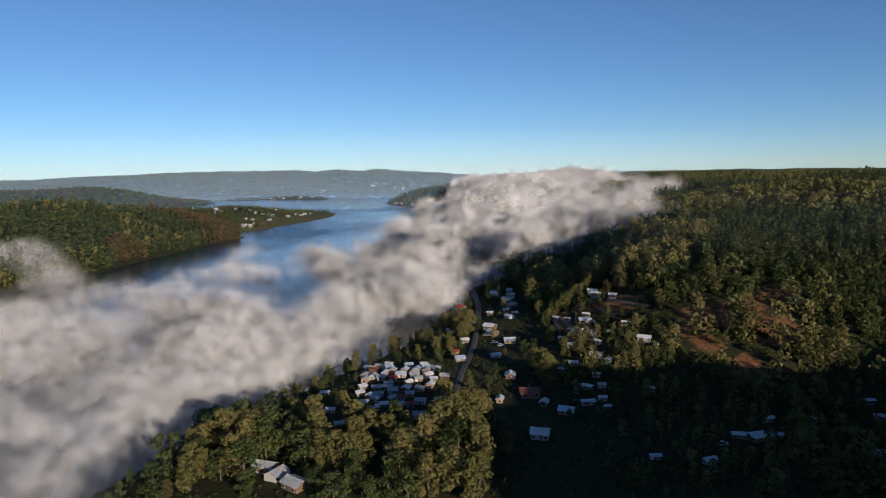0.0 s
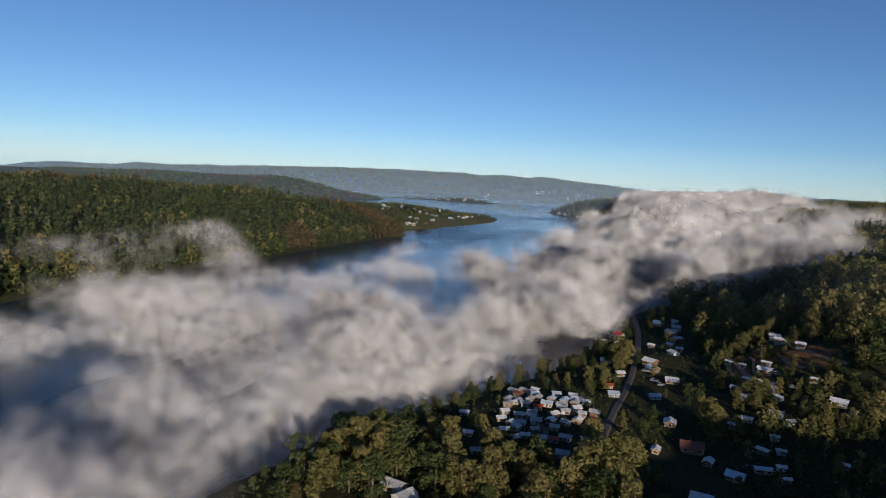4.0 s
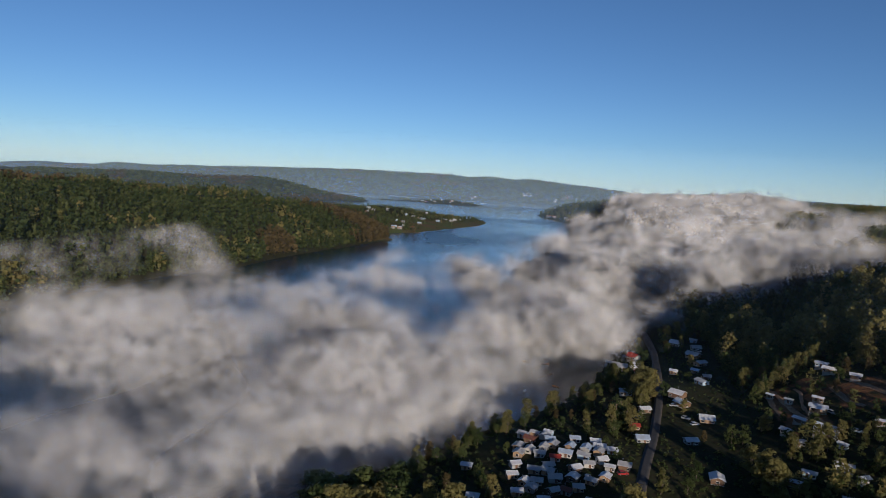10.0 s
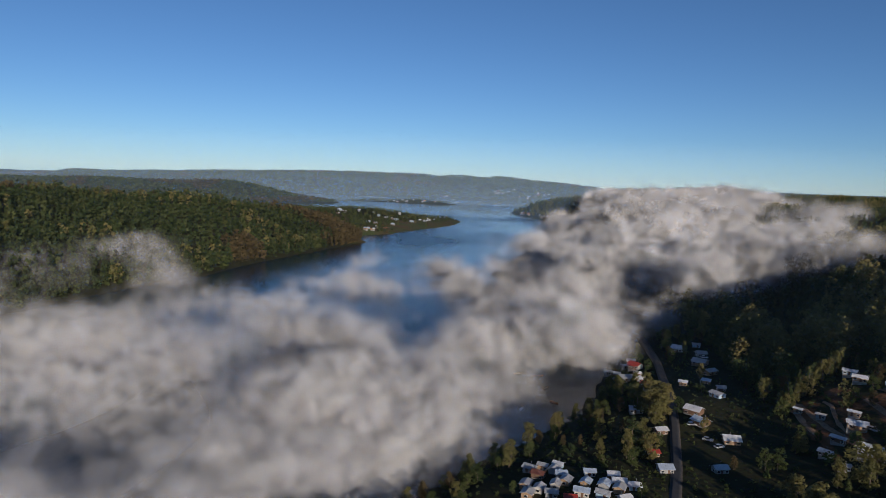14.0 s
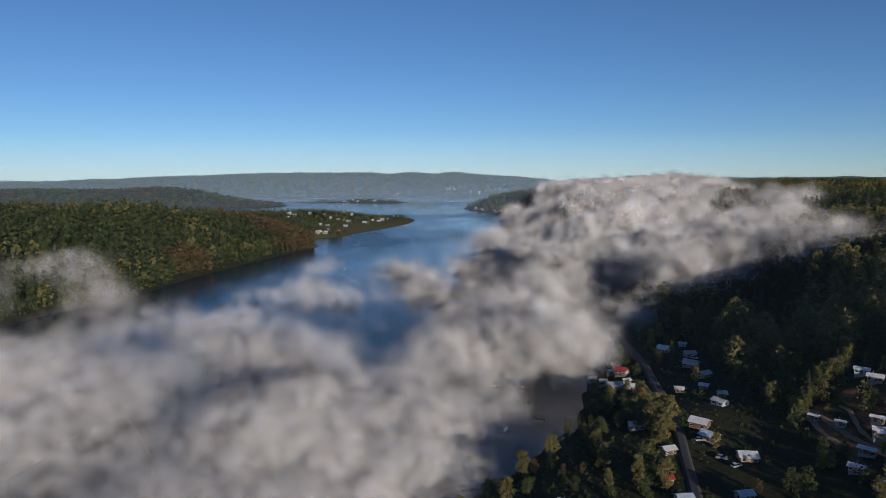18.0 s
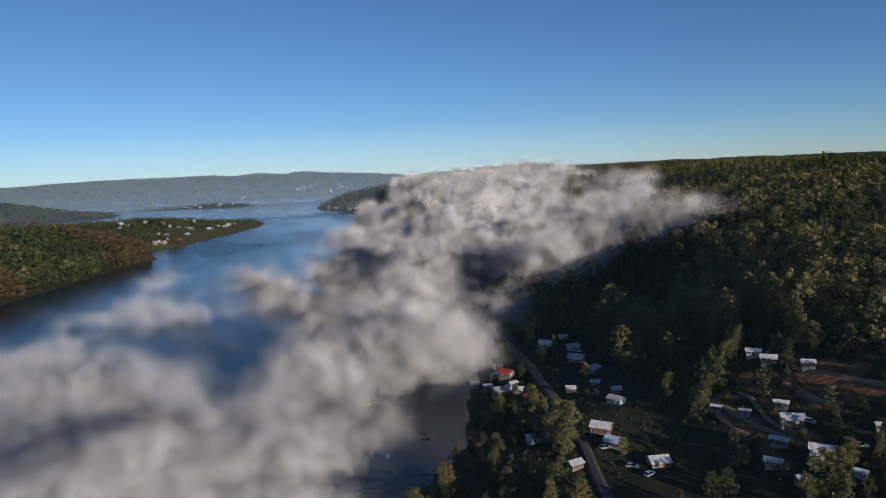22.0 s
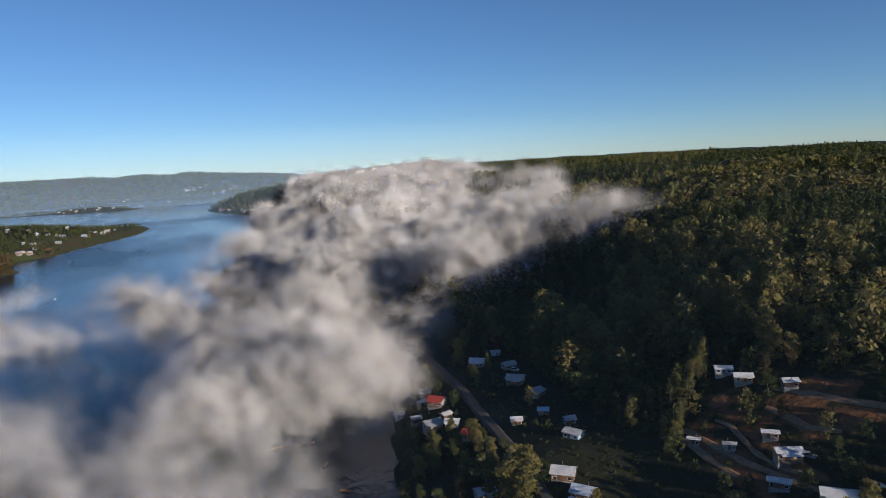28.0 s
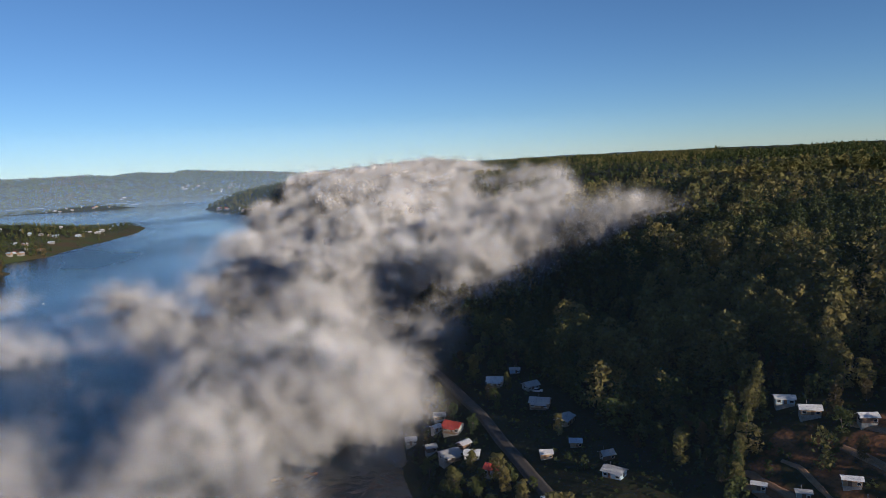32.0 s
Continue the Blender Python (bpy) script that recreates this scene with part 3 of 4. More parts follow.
def forest(name, label, x, y, size, kinds, lod, mats, seed):
    """One sheet of woods: trees of the given kinds standing on the ground at x, y."""
    rng = np.random.default_rng(seed)
    z = height(x, y) - 0.3
    verts, tone, mat = [], [], []
    names = list(mats)
    for i in range(len(x)):
        p = PROTO[kinds[i] if kinds[i] != "rust" else "gum", lod][rng.integers(6)]
        a, s = rng.uniform(0, 6.283), size[i]
        c, n = math.cos(a), math.sin(a)
        w = s * rng.uniform(0.85, 1.25) * (2.3 if lod == 5 else 1.0)
        q = np.empty_like(p)
        q[:, 0] = x[i] + w * (c * p[:, 0] - n * p[:, 1])
        q[:, 1] = y[i] + w * (n * p[:, 0] + c * p[:, 1])
        q[:, 2] = z[i] + s * p[:, 2]
        verts.append(q)
        tone.append(np.full(len(p), np.clip(rng.normal(0.45, 0.30), 0, 1), np.float32))
        mat.append(np.full(len(p) // 3, names.index(kinds[i]), np.int32))
    verts = np.concatenate(verts)
    me = raw_mesh(name, verts, np.arange(len(verts)).reshape(-1, 3), [mats[k] for k in names], tone=np.concatenate(tone))
    me.polygons.foreach_set("material_index", np.concatenate(mat))
    return tagged(new(name, me), label, "forest", kind="stuff")


def scatter(x0, x1, y0, y1, step, seed):
    rng = np.random.default_rng(seed)
    a, b = np.meshgrid(np.arange(x0, x1, step), np.arange(y0, y1, step))
    return (a + rng.uniform(-0.48, 0.48, a.shape) * step).ravel(), (b + rng.uniform(-0.48, 0.48, b.shape) * step).ravel(), rng


def pick_kinds(x, y, rng):
    v = fbm(x, y, 130, 3, 77) + rng.normal(0, 0.35, len(x))
    k = np.where(v > 0.25, "pine", np.where(v > -0.42, "broad", "gum")).astype(object)
    return k


# woods on the near hills, finer where they stand nearer
WOODS = []


def right_wood(x, y, rng):
    d = x - shore_right(y)
    z = height(x, y)
    foot = np.interp(y, (300, 400, 600, 706, 1000, 1300, 1700, 1900, 2178, 2600), (70, 62, 60, 60, 60, 80, 55, 10, -70, -230))
    keep = (z > 2.0) & ((x > foot) | (y < 335)) & ((bare_ground(x, y) + 0.25 * fbm(x, y, 20, 2, 31) < 0.30) | (rng.uniform(size=len(x)) < 0.16))
    return keep


def plant_right():
    # slope next to the village: sparse, mixed
    for name, lod, (x0, x1, y0, y1), step, lo, hi in (
        ("wooded_slope", 1, (52, 300, 330, 640), 5.7, 6.5, 18),
        ("wooded_hillside", 2, (60, 420, 640, 1150), 6.4, 7, 19),
        ("wooded_hillside", 2, (300, 560, 330, 640), 6.6, 7, 19),
        ("valley_thicket", 2, (62, 330, 205, 350), 5.6, 5, 11),
        ("wooded_plateau", 3, (420, 1100, 300, 1150), 10.5, 8, 13),
        ("wooded_plateau", 3, (-200, 1300, 1150, 2650), 14.5, 9, 14),
    ):
        x, y, rng = scatter(x0, x1, y0, y1, step, len(WOODS) + 5)
        keep = right_wood(x, y, rng)
        village = (x < np.interp(y, (330, 380, 430, 470), (130, 118, 112, 60))) & (y < 470)
        keep &= ~village | (y < 335) | (rng.uniform(size=len(x)) < 0.62)
        keep &= rng.uniform(size=len(x)) < 0.93
        keep &= (x < 0.78 * (y + 120)) & (height(x, y) > 2) & ((np.hypot(x - 212, y - 112) > 75) & (np.hypot(x - 300, y - 170) > 95))
        for a, b, c in HOUSE_SITES:
            keep &= np.hypot(x - a, y - b) > c * 0.62 + 2.5
        x, y = x[keep], y[keep]
        kinds = pick_kinds(x, y, rng)
        size = rng.uniform(lo, hi, len(x)) * np.where(kinds == "gum", 1.4 if lod < 3 else 1.1, 1.0) * np.where(kinds == "broad", 0.8, 1.0)
        size = size * np.where((x < 125) & (y < 470), 0.62, 1.0)
        WOODS.append(forest(name, "dense green woods of pine and broad-leaved trees on a hill", x, y, size, kinds, lod, LEAF, len(WOODS)))


def plant_left():
    for name, lod, (x0, x1, y0, y1), step, lo, hi in (
        ("lakeside_forest", 4, (-900, -340, 360, 1460), 9.0, 10, 22),
        ("lakeside_forest", 3, (-1500, -900, 700, 1460), 16.0, 14, 20),
        ("peninsula_forest", 3, (-1500, -280, 1460, 2300), 12.0, 7, 11),
        ("far_forest", 5, (-2600, -900, 2450, 3000), 17.0, 10, 15),
        ("far_hill_forest", 5, (-3300, 900, 3450, 4850), 25.0, 12, 18),
        ("island_trees", 3, (-1080, -500, 2980, 3220), 15.0, 7, 12),
    ):
        x, y, rng = scatter(x0, x1, y0, y1, step, len(WOODS) + 50)
        z = height(x, y)
        keep = (z > 1.5) & (bare_ground(x, y) < 0.3) & (rng.uniform(size=len(x)) < 0.94) & (x > -1.1 * (y + 260))
        clear = (y > 1420) & (y < 1960) & (x > shore_left(y) - 60) & (z < 22)
        keep &= ~clear | (rng.uniform(size=len(x)) < 0.22)
        if lod == 4:
            yy = np.repeat(np.arange(420, 1460, 4.0), 3)
            xx = shore_left(yy) - rng.uniform(-6, 26, len(yy))
            shore = (height(xx, yy) > 0.4) & (bare_ground(xx, yy) < 0.3)
            x, y, keep = np.append(x, xx), np.append(y, yy), np.append(keep, shore)
        x, y = x[keep], y[keep]
        v = fbm(x, y, 210, 3, 91)
        kinds = pick_kinds(x, y, rng)
        kinds = np.where(lod == 5, "broad", kinds).astype(object) if lod == 5 else kinds
        kinds = np.where(((v > -0.1) & (y > 1150) & (y < 1480)) | (v > 0.5), "rust", np.where((kinds == "broad") & (lod != 5) & (rng.uniform(size=len(x)) < 0.8), "pine", kinds))
        kinds = np.where((kinds == "gum") & (rng.uniform(size=len(x)) < 0.75), "pine", kinds)
        size = rng.uniform(lo, hi, len(x)) * np.where(kinds == "broad", 0.85, 1.0)
        WOODS.append(forest(name, "dense plantation of pine and broad-leaved trees above the lake shore", x, y, size, kinds, lod, LEAF, len(WOODS)))


def scrub(name, label, x, y, lo, hi, seed):
    """Low undergrowth as one joined growth."""
    rng = np.random.default_rng(seed)
    z = height(x, y)
    parts, tone = [], []
    for i in range(len(x)):
        p = PROTO["broad", 3][rng.integers(6)]
        s, w = rng.uniform(lo, hi), rng.uniform(1.2, 1.9)
        parts.append(p * [s * w, s * w, s] + [x[i], y[i], z[i] - 0.25 * s])
        tone.append(np.full(len(p), rng.uniform(0, 0.8), np.float32))
    v = np.concatenate(parts)
    return tagged(new(name, raw_mesh(name, v, np.arange(len(v)).reshape(-1, 3), [LEAF["broad"]], tone=np.concatenate(tone))), label, "undergrowth", kind="stuff")


# ---------------------------------------------------------------- parts and small builders
def part(name, bm, mat, parent, label="", place=None):
    me = bpy.data.meshes.new(name)
    bm.to_mesh(me)
    bm.free()
    me.materials.append(mat)
    ob = new(name, me)
    ob.parent = parent
    if place is not None:
        ob.matrix_local = place
    if label:
        tagged(ob, label)
    return ob


def box(bm, x0, x1, y0, y1, z0, z1):
    v = [bm.verts.new((x, y, z)) for z in (z0, z1) for x, y in ((x0, y0), (x1, y0), (x1, y1), (x0, y1))]
    for f in ((3, 2, 1, 0), (4, 5, 6, 7), (0, 1, 5, 4), (1, 2, 6, 5), (2, 3, 7, 6), (3, 0, 4, 7)):
        bm.faces.new([v[i] for i in f])
    return v


def boxed(x0, x1, y0, y1, z0, z1):
    bm = bmesh.new()
    box(bm, x0, x1, y0, y1, z0, z1)
    return bm


def loft(rings, close=True):
    """A skin over rings of points, capped at both ends."""
    bm = bmesh.new()
    rows = [[bm.verts.new(p) for p in ring] for ring in rings]
    n = len(rows[0])
    for a, b in zip(rows, rows[1:]):
        for i in range(n):
            bm.faces.new((a[i], a[(i + 1) % n], b[(i + 1) % n], b[i]))
    if close:
        bm.faces.new(rows[0][::-1])
        bm.faces.new(rows[-1])
    return bm


def metal_roof(name, base, rough=0.45, metal=0.35):
    m = material(name, base, rough, metal, grain=3.0, vary=0.18)
    t = m.node_tree
    where = t.nodes.new("ShaderNodeTexCoord")
    w = t.nodes.new("ShaderNodeTexWave")
    w.inputs["Scale"].default_value, w.inputs["Distortion"].default_value = 2.2, 0.0
    t.links.new(where.outputs["Object"], w.inputs["Vector"])
    bp = t.nodes.new("ShaderNodeBump")
    bp.inputs["Distance"].default_value = 0.05
    t.links.new(w.outputs["Fac"], bp.inputs["Height"])
    t.links.new(bp.outputs[0], t.nodes["Principled BSDF"].inputs["Normal"])
    return m


WHITE = ("white", metal_roof("white_metal_sheet", (0.66, 0.67, 0.69), 0.4, 0.0))
BLUE = ("blue-grey", metal_roof("zinc_sheet", (0.52, 0.60, 0.70), 0.3, 0.15))
GREY = ("weathered grey", metal_roof("weathered_metal_sheet", (0.46, 0.46, 0.46), 0.5, 0.1))
RED = ("red", metal_roof("red_painted_sheet", (0.42, 0.055, 0.035), 0.5, 0.1))
RUST = ("rust-brown", metal_roof("rusty_sheet", (0.20, 0.075, 0.05), 0.7, 0.1))
WALLS = [("white", material("white_boards", (0.50, 0.48, 0.44), 0.7, grain=2.0, vary=0.12)),
         ("tan wooden", material("tan_boards", (0.36, 0.24, 0.14), 0.75, grain=1.5, vary=0.25)),
         ("grey", material("grey_boards", (0.32, 0.32, 0.31), 0.8, grain=2.0, vary=0.2)),
         ("brown wooden", material("brown_boards", (0.17, 0.10, 0.06), 0.8, grain=1.5, vary=0.3)),
         ("pale blue", material("pale_blue_boards", (0.36, 0.47, 0.56), 0.7, grain=2.0, vary=0.12))]
GLASS = material("dark_window_glass", (0.02, 0.025, 0.03), 0.08, grain=1.0, vary=0.1)
FRAME = material("window_frame_paint", (0.62, 0.60, 0.56), 0.6, grain=0.5, vary=0.1)
DOOR = material("door_boards", (0.15, 0.085, 0.05), 0.7, grain=0.6, vary=0.3)
PIPE = material("stove_pipe", (0.25, 0.25, 0.26), 0.4, 0.8, grain=0.4, vary=0.2)
CONCRETE = material("concrete_base", (0.30, 0.29, 0.27), 0.9, grain=1.2, vary=0.25, bump_scale=0.02)
DECK = material("deck_planks", (0.24, 0.17, 0.11), 0.85, grain=0.9, vary=0.3)
HOUSES = []


def window(parent, x, y, z, w, h, turn):
    place = pose(x, y, z, 0, 0, turn)
    bm = bmesh.new()
    t = 0.09
    for a in ((-w / 2 - t, w / 2 + t, -h / 2 - t, -h / 2), (-w / 2 - t, w / 2 + t, h / 2, h / 2 + t), (-w / 2 - t, -w / 2, -h / 2, h / 2), (w / 2, w / 2 + t, -h / 2, h / 2)):
        box(bm, a[0], a[1], -0.07, 0.03, a[2], a[3])
    frame_ob = part("window", bm, FRAME, parent, place=place)
    part("pane", boxed(-w / 2, w / 2, -0.03, 0.01, -h / 2, h / 2), GLASS, frame_ob)


def house(x, y, turn, length, roof, kind=""):
    """A small house: walls with gable ends, an overhanging two-slope metal roof, door, windows, stove pipe or porch."""
    rng = random.Random(len(HOUSES) * 31 + 5)
    colour, roof_mat = roof
    small = length < 5.0
    wall_name, wall_mat = WALLS[rng.choice((0, 1, 1, 2, 2, 3, 3, 4))]
    hill = 54 < x and y < 640
    length *= 0.78 if hill else 0.9
    L, W = length, length * rng.uniform(0.68, 0.90)
    if hill:
        W *= 0.66
    if kind == "long":
        W = L * 0.45
    H = rng.uniform(2.0, 2.15) if L < 6.5 else rng.uniform(2.3, 2.5) + (0.9 if L > 8.2 and rng.random() < 0.4 else 0)
    R = W * rng.uniform(0.17, 0.26)
    o = 0.5
    c, s = math.cos(radians(turn)), math.sin(radians(turn))
    corners = [(x + c * a - s * b, y + s * a + c * b) for a in (-L / 2, L / 2) for b in (-W / 2, W / 2)]
    levels = [sunk(*p) for p in corners]
    floor = max(levels) - 0.35
    deep = floor - min(levels) + 0.5
    thing = new("house" if L > 5 else "cabin")
    thing.matrix_world = pose(x, y, floor, 0, 0, turn)
    shape = "gable-roofed" if kind != "long" else "long low"
    slope = " on slope" if deep > 1.6 else ""
    tagged(thing, f"{shape} {wall_name} house with {colour} metal roof{slope}", "house", "houses of the lakeside village")
    part("foundation", boxed(-L / 2 + 0.05, L / 2 - 0.05, -W / 2 + 0.05, W / 2 - 0.05, -deep, 0.25), CONCRETE, thing)
    bm = bmesh.new()
    v = box(bm, -L / 2, L / 2, -W / 2, W / 2, 0.25, H)
    a, b = bm.verts.new((-L / 2, 0, H + R)), bm.verts.new((L / 2, 0, H + R))
    bm.faces.new((v[4], a, v[7]))
    bm.faces.new((v[5], v[6], b))
    part("wall", bm, wall_mat, thing, f"{wall_name} boarded walls")
    k = R / (W / 2)
    for side in (-1, 1):
        e = side * (W / 2 + o)
        ze = H - o * k + 0.04
        zr = H + R + 0.04
        ends = []
        for xx in (-L / 2 - o, L / 2 + o):
            ends.append([(xx, 0, zr), (xx, e, ze), (xx, e, ze + 0.10), (xx, 0, zr + 0.10)])
        bm = loft(ends)
        bmesh.ops.recalc_face_normals(bm, faces=bm.faces[:])
        part("roof_slope", bm, roof_mat, thing, f"{colour} corrugated metal sheets")
    part("ridge_cap", boxed(-L / 2 - o, L / 2 + o, -0.13, 0.13, H + R + 0.10, H + R + 0.19), roof_mat, thing)
    part("door", boxed(-0.45, 0.45, -W / 2 - 0.06, -W / 2 + 0.02, 0.25, H - 0.12), DOOR, thing, place=pose(rng.uniform(-0.2, 0.2) * L, 0, 0))
    for xx in ((-0.33, 0.33) if L > 4.6 else (0.33,)):
        window(thing, xx * L, -W / 2, 1.05, 0.13 * L + 0.3, 0.7, 0)
    for xx in (-0.25, 0.25):
        window(thing, xx * L, W / 2, 1.05, 0.9, 0.7, 180)
    for sx, tn in ((-L / 2, -90), (L / 2, 90)):
        if rng.random() < 0.75:
            window(thing, sx, 0.0, 1.1, 1.1, 0.75, tn)
    if rng.random() < 0.5:
        px, py = rng.uniform(-0.3, 0.3) * L, W * 0.2
        ring = [[(px + 0.09 * math.cos(i * 0.785), py + 0.09 * math.sin(i * 0.785), z) for i in range(8)] for z in (H, H + R + 0.9)]
        pipe = part("stove_pipe", loft(ring), PIPE, thing)
        ring = [[(px + r * math.cos(i * 0.785), py + r * math.sin(i * 0.785), z) for i in range(8)] for r, z in ((0.2, H + R + 0.92), (0.04, H + R + 1.08))]
        part("cap", loft(ring), PIPE, pipe)
    if L > 6.5 and rng.random() < 0.6:
        part("porch_deck", boxed(-L * 0.4, L * 0.4, -W / 2 - 1.7, -W / 2 - 0.07, 0.05, 0.22), DECK, thing)
        for xx in (-0.38, 0.0, 0.38):
            part("porch_post", boxed(xx * L - 0.06, xx * L + 0.06, -W / 2 - 1.65, -W / 2 - 1.53, -0.6, H - 0.45), DECK, thing)
        ends = [[(xx, -W / 2 - 0.36, H - 0.16), (xx, -W / 2 - 1.95, H - 0.45), (xx, -W / 2 - 1.95, H - 0.38), (xx, -W / 2 - 0.36, H - 0.09)] for xx in (-L * 0.42, L * 0.42)]
        bm = loft(ends)
        bmesh.ops.recalc_face_normals(bm, faces=bm.faces[:])
        part("porch_roof", bm, roof_mat, thing)
    HOUSES.append((x, y, L))
    return thing


# ---------------------------------------------------------------- the village
house(38.6, 267.2, -15, 8.0, WHITE)
house(44.8, 298.4, 70, 5.3, WHITE)
house(25.1, 302.9, 80, 4.6, WHITE)
house(32.8, 332.5, 85, 6.4, WHITE)
house(28.2, 367.6, 20, 5.6, WHITE)
house(39.7, 310.1, 0, 9.9, RUST)
house(53.5, 289.2, -25, 7.0, BLUE)
house(64.8, 298.0, 5, 7.8, BLUE)
house(71.9, 291.9, 10, 4.2, WHITE)
house(72.0, 300.9, 10, 4.2, WHITE)
house(68.0, 314.1, -40, 5.9, WHITE)
house(74.7, 313.7, -10, 4.5, GREY)
house(74.5, 325.1, -10, 4.4, GREY)
house(66.6, 341.9, -20, 5.7, WHITE)
house(60.3, 336.3, -30, 5.7, BLUE)
house(78.9, 344.4, -20, 7.6, GREY)
house(82.9, 336.9, 30, 4.8, WHITE)
house(67.8, 378.3, -40, 6.1, WHITE)
house(69.9, 367.3, 0, 4.8, WHITE)
house(83.3, 392.5, -20, 8.8, WHITE)
house(74.8, 386.1, -45, 6.8, WHITE)
house(97.3, 438.3, -30, 6.9, WHITE)
house(105.0, 415.8, -20, 5.8, WHITE)
house(105.7, 350.8, -20, 8.5, WHITE)
house(108.9, 341.9, 60, 4.6, GREY)
house(95.8, 305.9, -20, 4.2, WHITE)
house(118.8, 264.0, -10, 6.7, WHITE)
house(124.7, 262.5, 15, 8.8, WHITE)
house(133.6, 263.0, 0, 5.2, BLUE)
house(136.9, 276.1, 20, 4.2, WHITE)
house(154.5, 274.1, 60, 4.2, WHITE)
house(80.0, 248.4, 0, 5.0, BLUE)
house(99.1, 244.0, 20, 6.2, WHITE)
house(182.2, 275.0, -10, 5.2, WHITE)
house(164.2, 247.3, 10, 5.8, GREY)
house(190.2, 362.3, -10, 8.3, GREY)
house(185.5, 286.0, 0, 4.2, WHITE)
house(39.0, 397.8, 0, 7.0, WHITE)
house(48.4, 460.6, 0, 4.2, GREY)
house(53.2, 535.7, 10, 6.4, GREY)
house(49.9, 495.0, 40, 7.7, GREY)
house(8.1, 363.6, 12, 5.6, BLUE)
house(5.9, 378.5, 12, 4.2, RED)
house(11.9, 403.3, 22, 5.3, WHITE)
house(-41.2, 326.0, 32, 4.2, WHITE)
house(-41.4, 317.0, 22, 4.2, WHITE)
house(-33.7, 322.4, 2, 4.6, GREY)
house(-32.8, 336.7, 2, 4.4, GREY)
house(-26.5, 334.0, 2, 4.2, RED)
house(-22.6, 338.5, -8, 5.4, BLUE)
house(-18.5, 326.6, 42, 4.4, WHITE)
house(-9.6, 347.6, 2, 5.0, WHITE)
house(-4.6, 345.2, 2, 4.2, WHITE)
house(-8.7, 335.5, 32, 4.2, WHITE)
house(-7.5, 322.2, 72, 4.2, WHITE)
house(-0.2, 333.0, -8, 4.8, GREY)
house(-38.0, 304.1, 12, 4.2, WHITE)
house(-33.3, 308.0, 72, 4.2, GREY)
house(-25.7, 317.4, 12, 5.0, GREY)
house(-25.4, 307.5, 42, 4.2, GREY)
house(-28.5, 300.5, 12, 4.2, WHITE)
house(-20.9, 299.8, 2, 4.3, BLUE)
house(-16.4, 299.8, 2, 4.3, RED)
house(-11.6, 303.1, -8, 5.2, GREY)
house(-32.8, 296.8, 42, 4.2, WHITE)
house(-31.8, 313.6, 2, 4.2, GREY)
house(-28.6, 327.1, 22, 4.2, GREY)
house(-68.7, 245.4, -20, 9.0, GREY)
house(-63.0, 238.5, 62, 8.0, GREY)
house(-54.0, 230.0, -40, 9.5, GREY)
house(-16.7, 272.8, 30, 5.4, BLUE)
house(-11.7, 287.3, 0, 5.6, GREY)
house(-52.5, 297.6, 0, 4.2, WHITE)
house(-46.0, 280.3, 20, 4.2, GREY)
house(-59.2, 322.1, 0, 4.2, WHITE)
house(13.5, 520.7, -45, 7.8, RED)
house(6.3, 501.6, 10, 7.8, GREY)
house(12.9, 494.3, -25, 5.8, WHITE)
house(14.6, 476.4, -45, 5.5, RED)
house(8.9, 530.6, 25, 4.2, WHITE)
house(-0.9, 536.5, -5, 4.6, WHITE)
house(12.9, 504.3, 25, 4.6, WHITE)
house(13.1, 540.9, -15, 5.2, GREY)
house(14.6, 598.5, -15, 4.9, RED)
house(42.4, 551.0, -30, 7.6, WHITE)
house(54.6, 558.4, -15, 5.6, GREY)
house(48.8, 515.4, -35, 8.4, GREY)
house(44.3, 474.8, -25, 4.2, BLUE)
house(32.5, 473.2, -15, 4.2, WHITE)
house(43.9, 447.9, -55, 6.7, GREY)
house(29.1, 424.7, -35, 7.7, WHITE)
house(97.9, 428.9, -30, 7.1, WHITE)
house(69.9, 416.7, -45, 4.2, WHITE)
house(75.4, 407.1, -35, 4.2, GREY)
house(86.1, 402.6, -35, 5.5, WHITE)
house(2.4, 515.1, 5, 4.3, GREY)
house(6.2, 603.1, -15, 4.3, GREY)
house(4.2, 427.9, 3, 6.5, BLUE)
house(29.9, 413.3, -47, 6.7, BLUE)
house(80.5, 371.6, -36, 11.3, WHITE)
house(83.6, 361.2, -51, 4.4, WHITE)
house(101.4, 374.8, -21, 4.4, WHITE)


rng = random.Random(8)
for i in range(400):
    x, y = rng.uniform(-46, -3), rng.uniform(300, 362)
    if abs(x + 24 + 0.1 * (y - 330)) < 21 and len(HOUSES) < 128 and all((x - a) ** 2 + (y - b) ** 2 > (l * 0.5 + 2.6) ** 2 for a, b, l in HOUSES) and sunk(x, y) > 2:
        house(x, y, rng.choice((-20, -15, 70, 75, 10)) + rng.uniform(-6, 6), rng.uniform(3.8, 5.2), rng.choice((WHITE, GREY, GREY, BLUE, GREY, RUST, WHITE)))
HOUSE_SITES = list(HOUSES)
plant_right()
plant_left()


# ---------------------------------------------------------------- the road
ROAD_X, ROAD_Y = (-8, -4, 2, 8, 13, 20, 24, 27, 27, 20, 26), (180, 250, 300, 340, 367, 420, 470, 530, 600, 680, 760)


def road_x(y):
    return np.interp(y, ROAD_Y, ROAD_X)


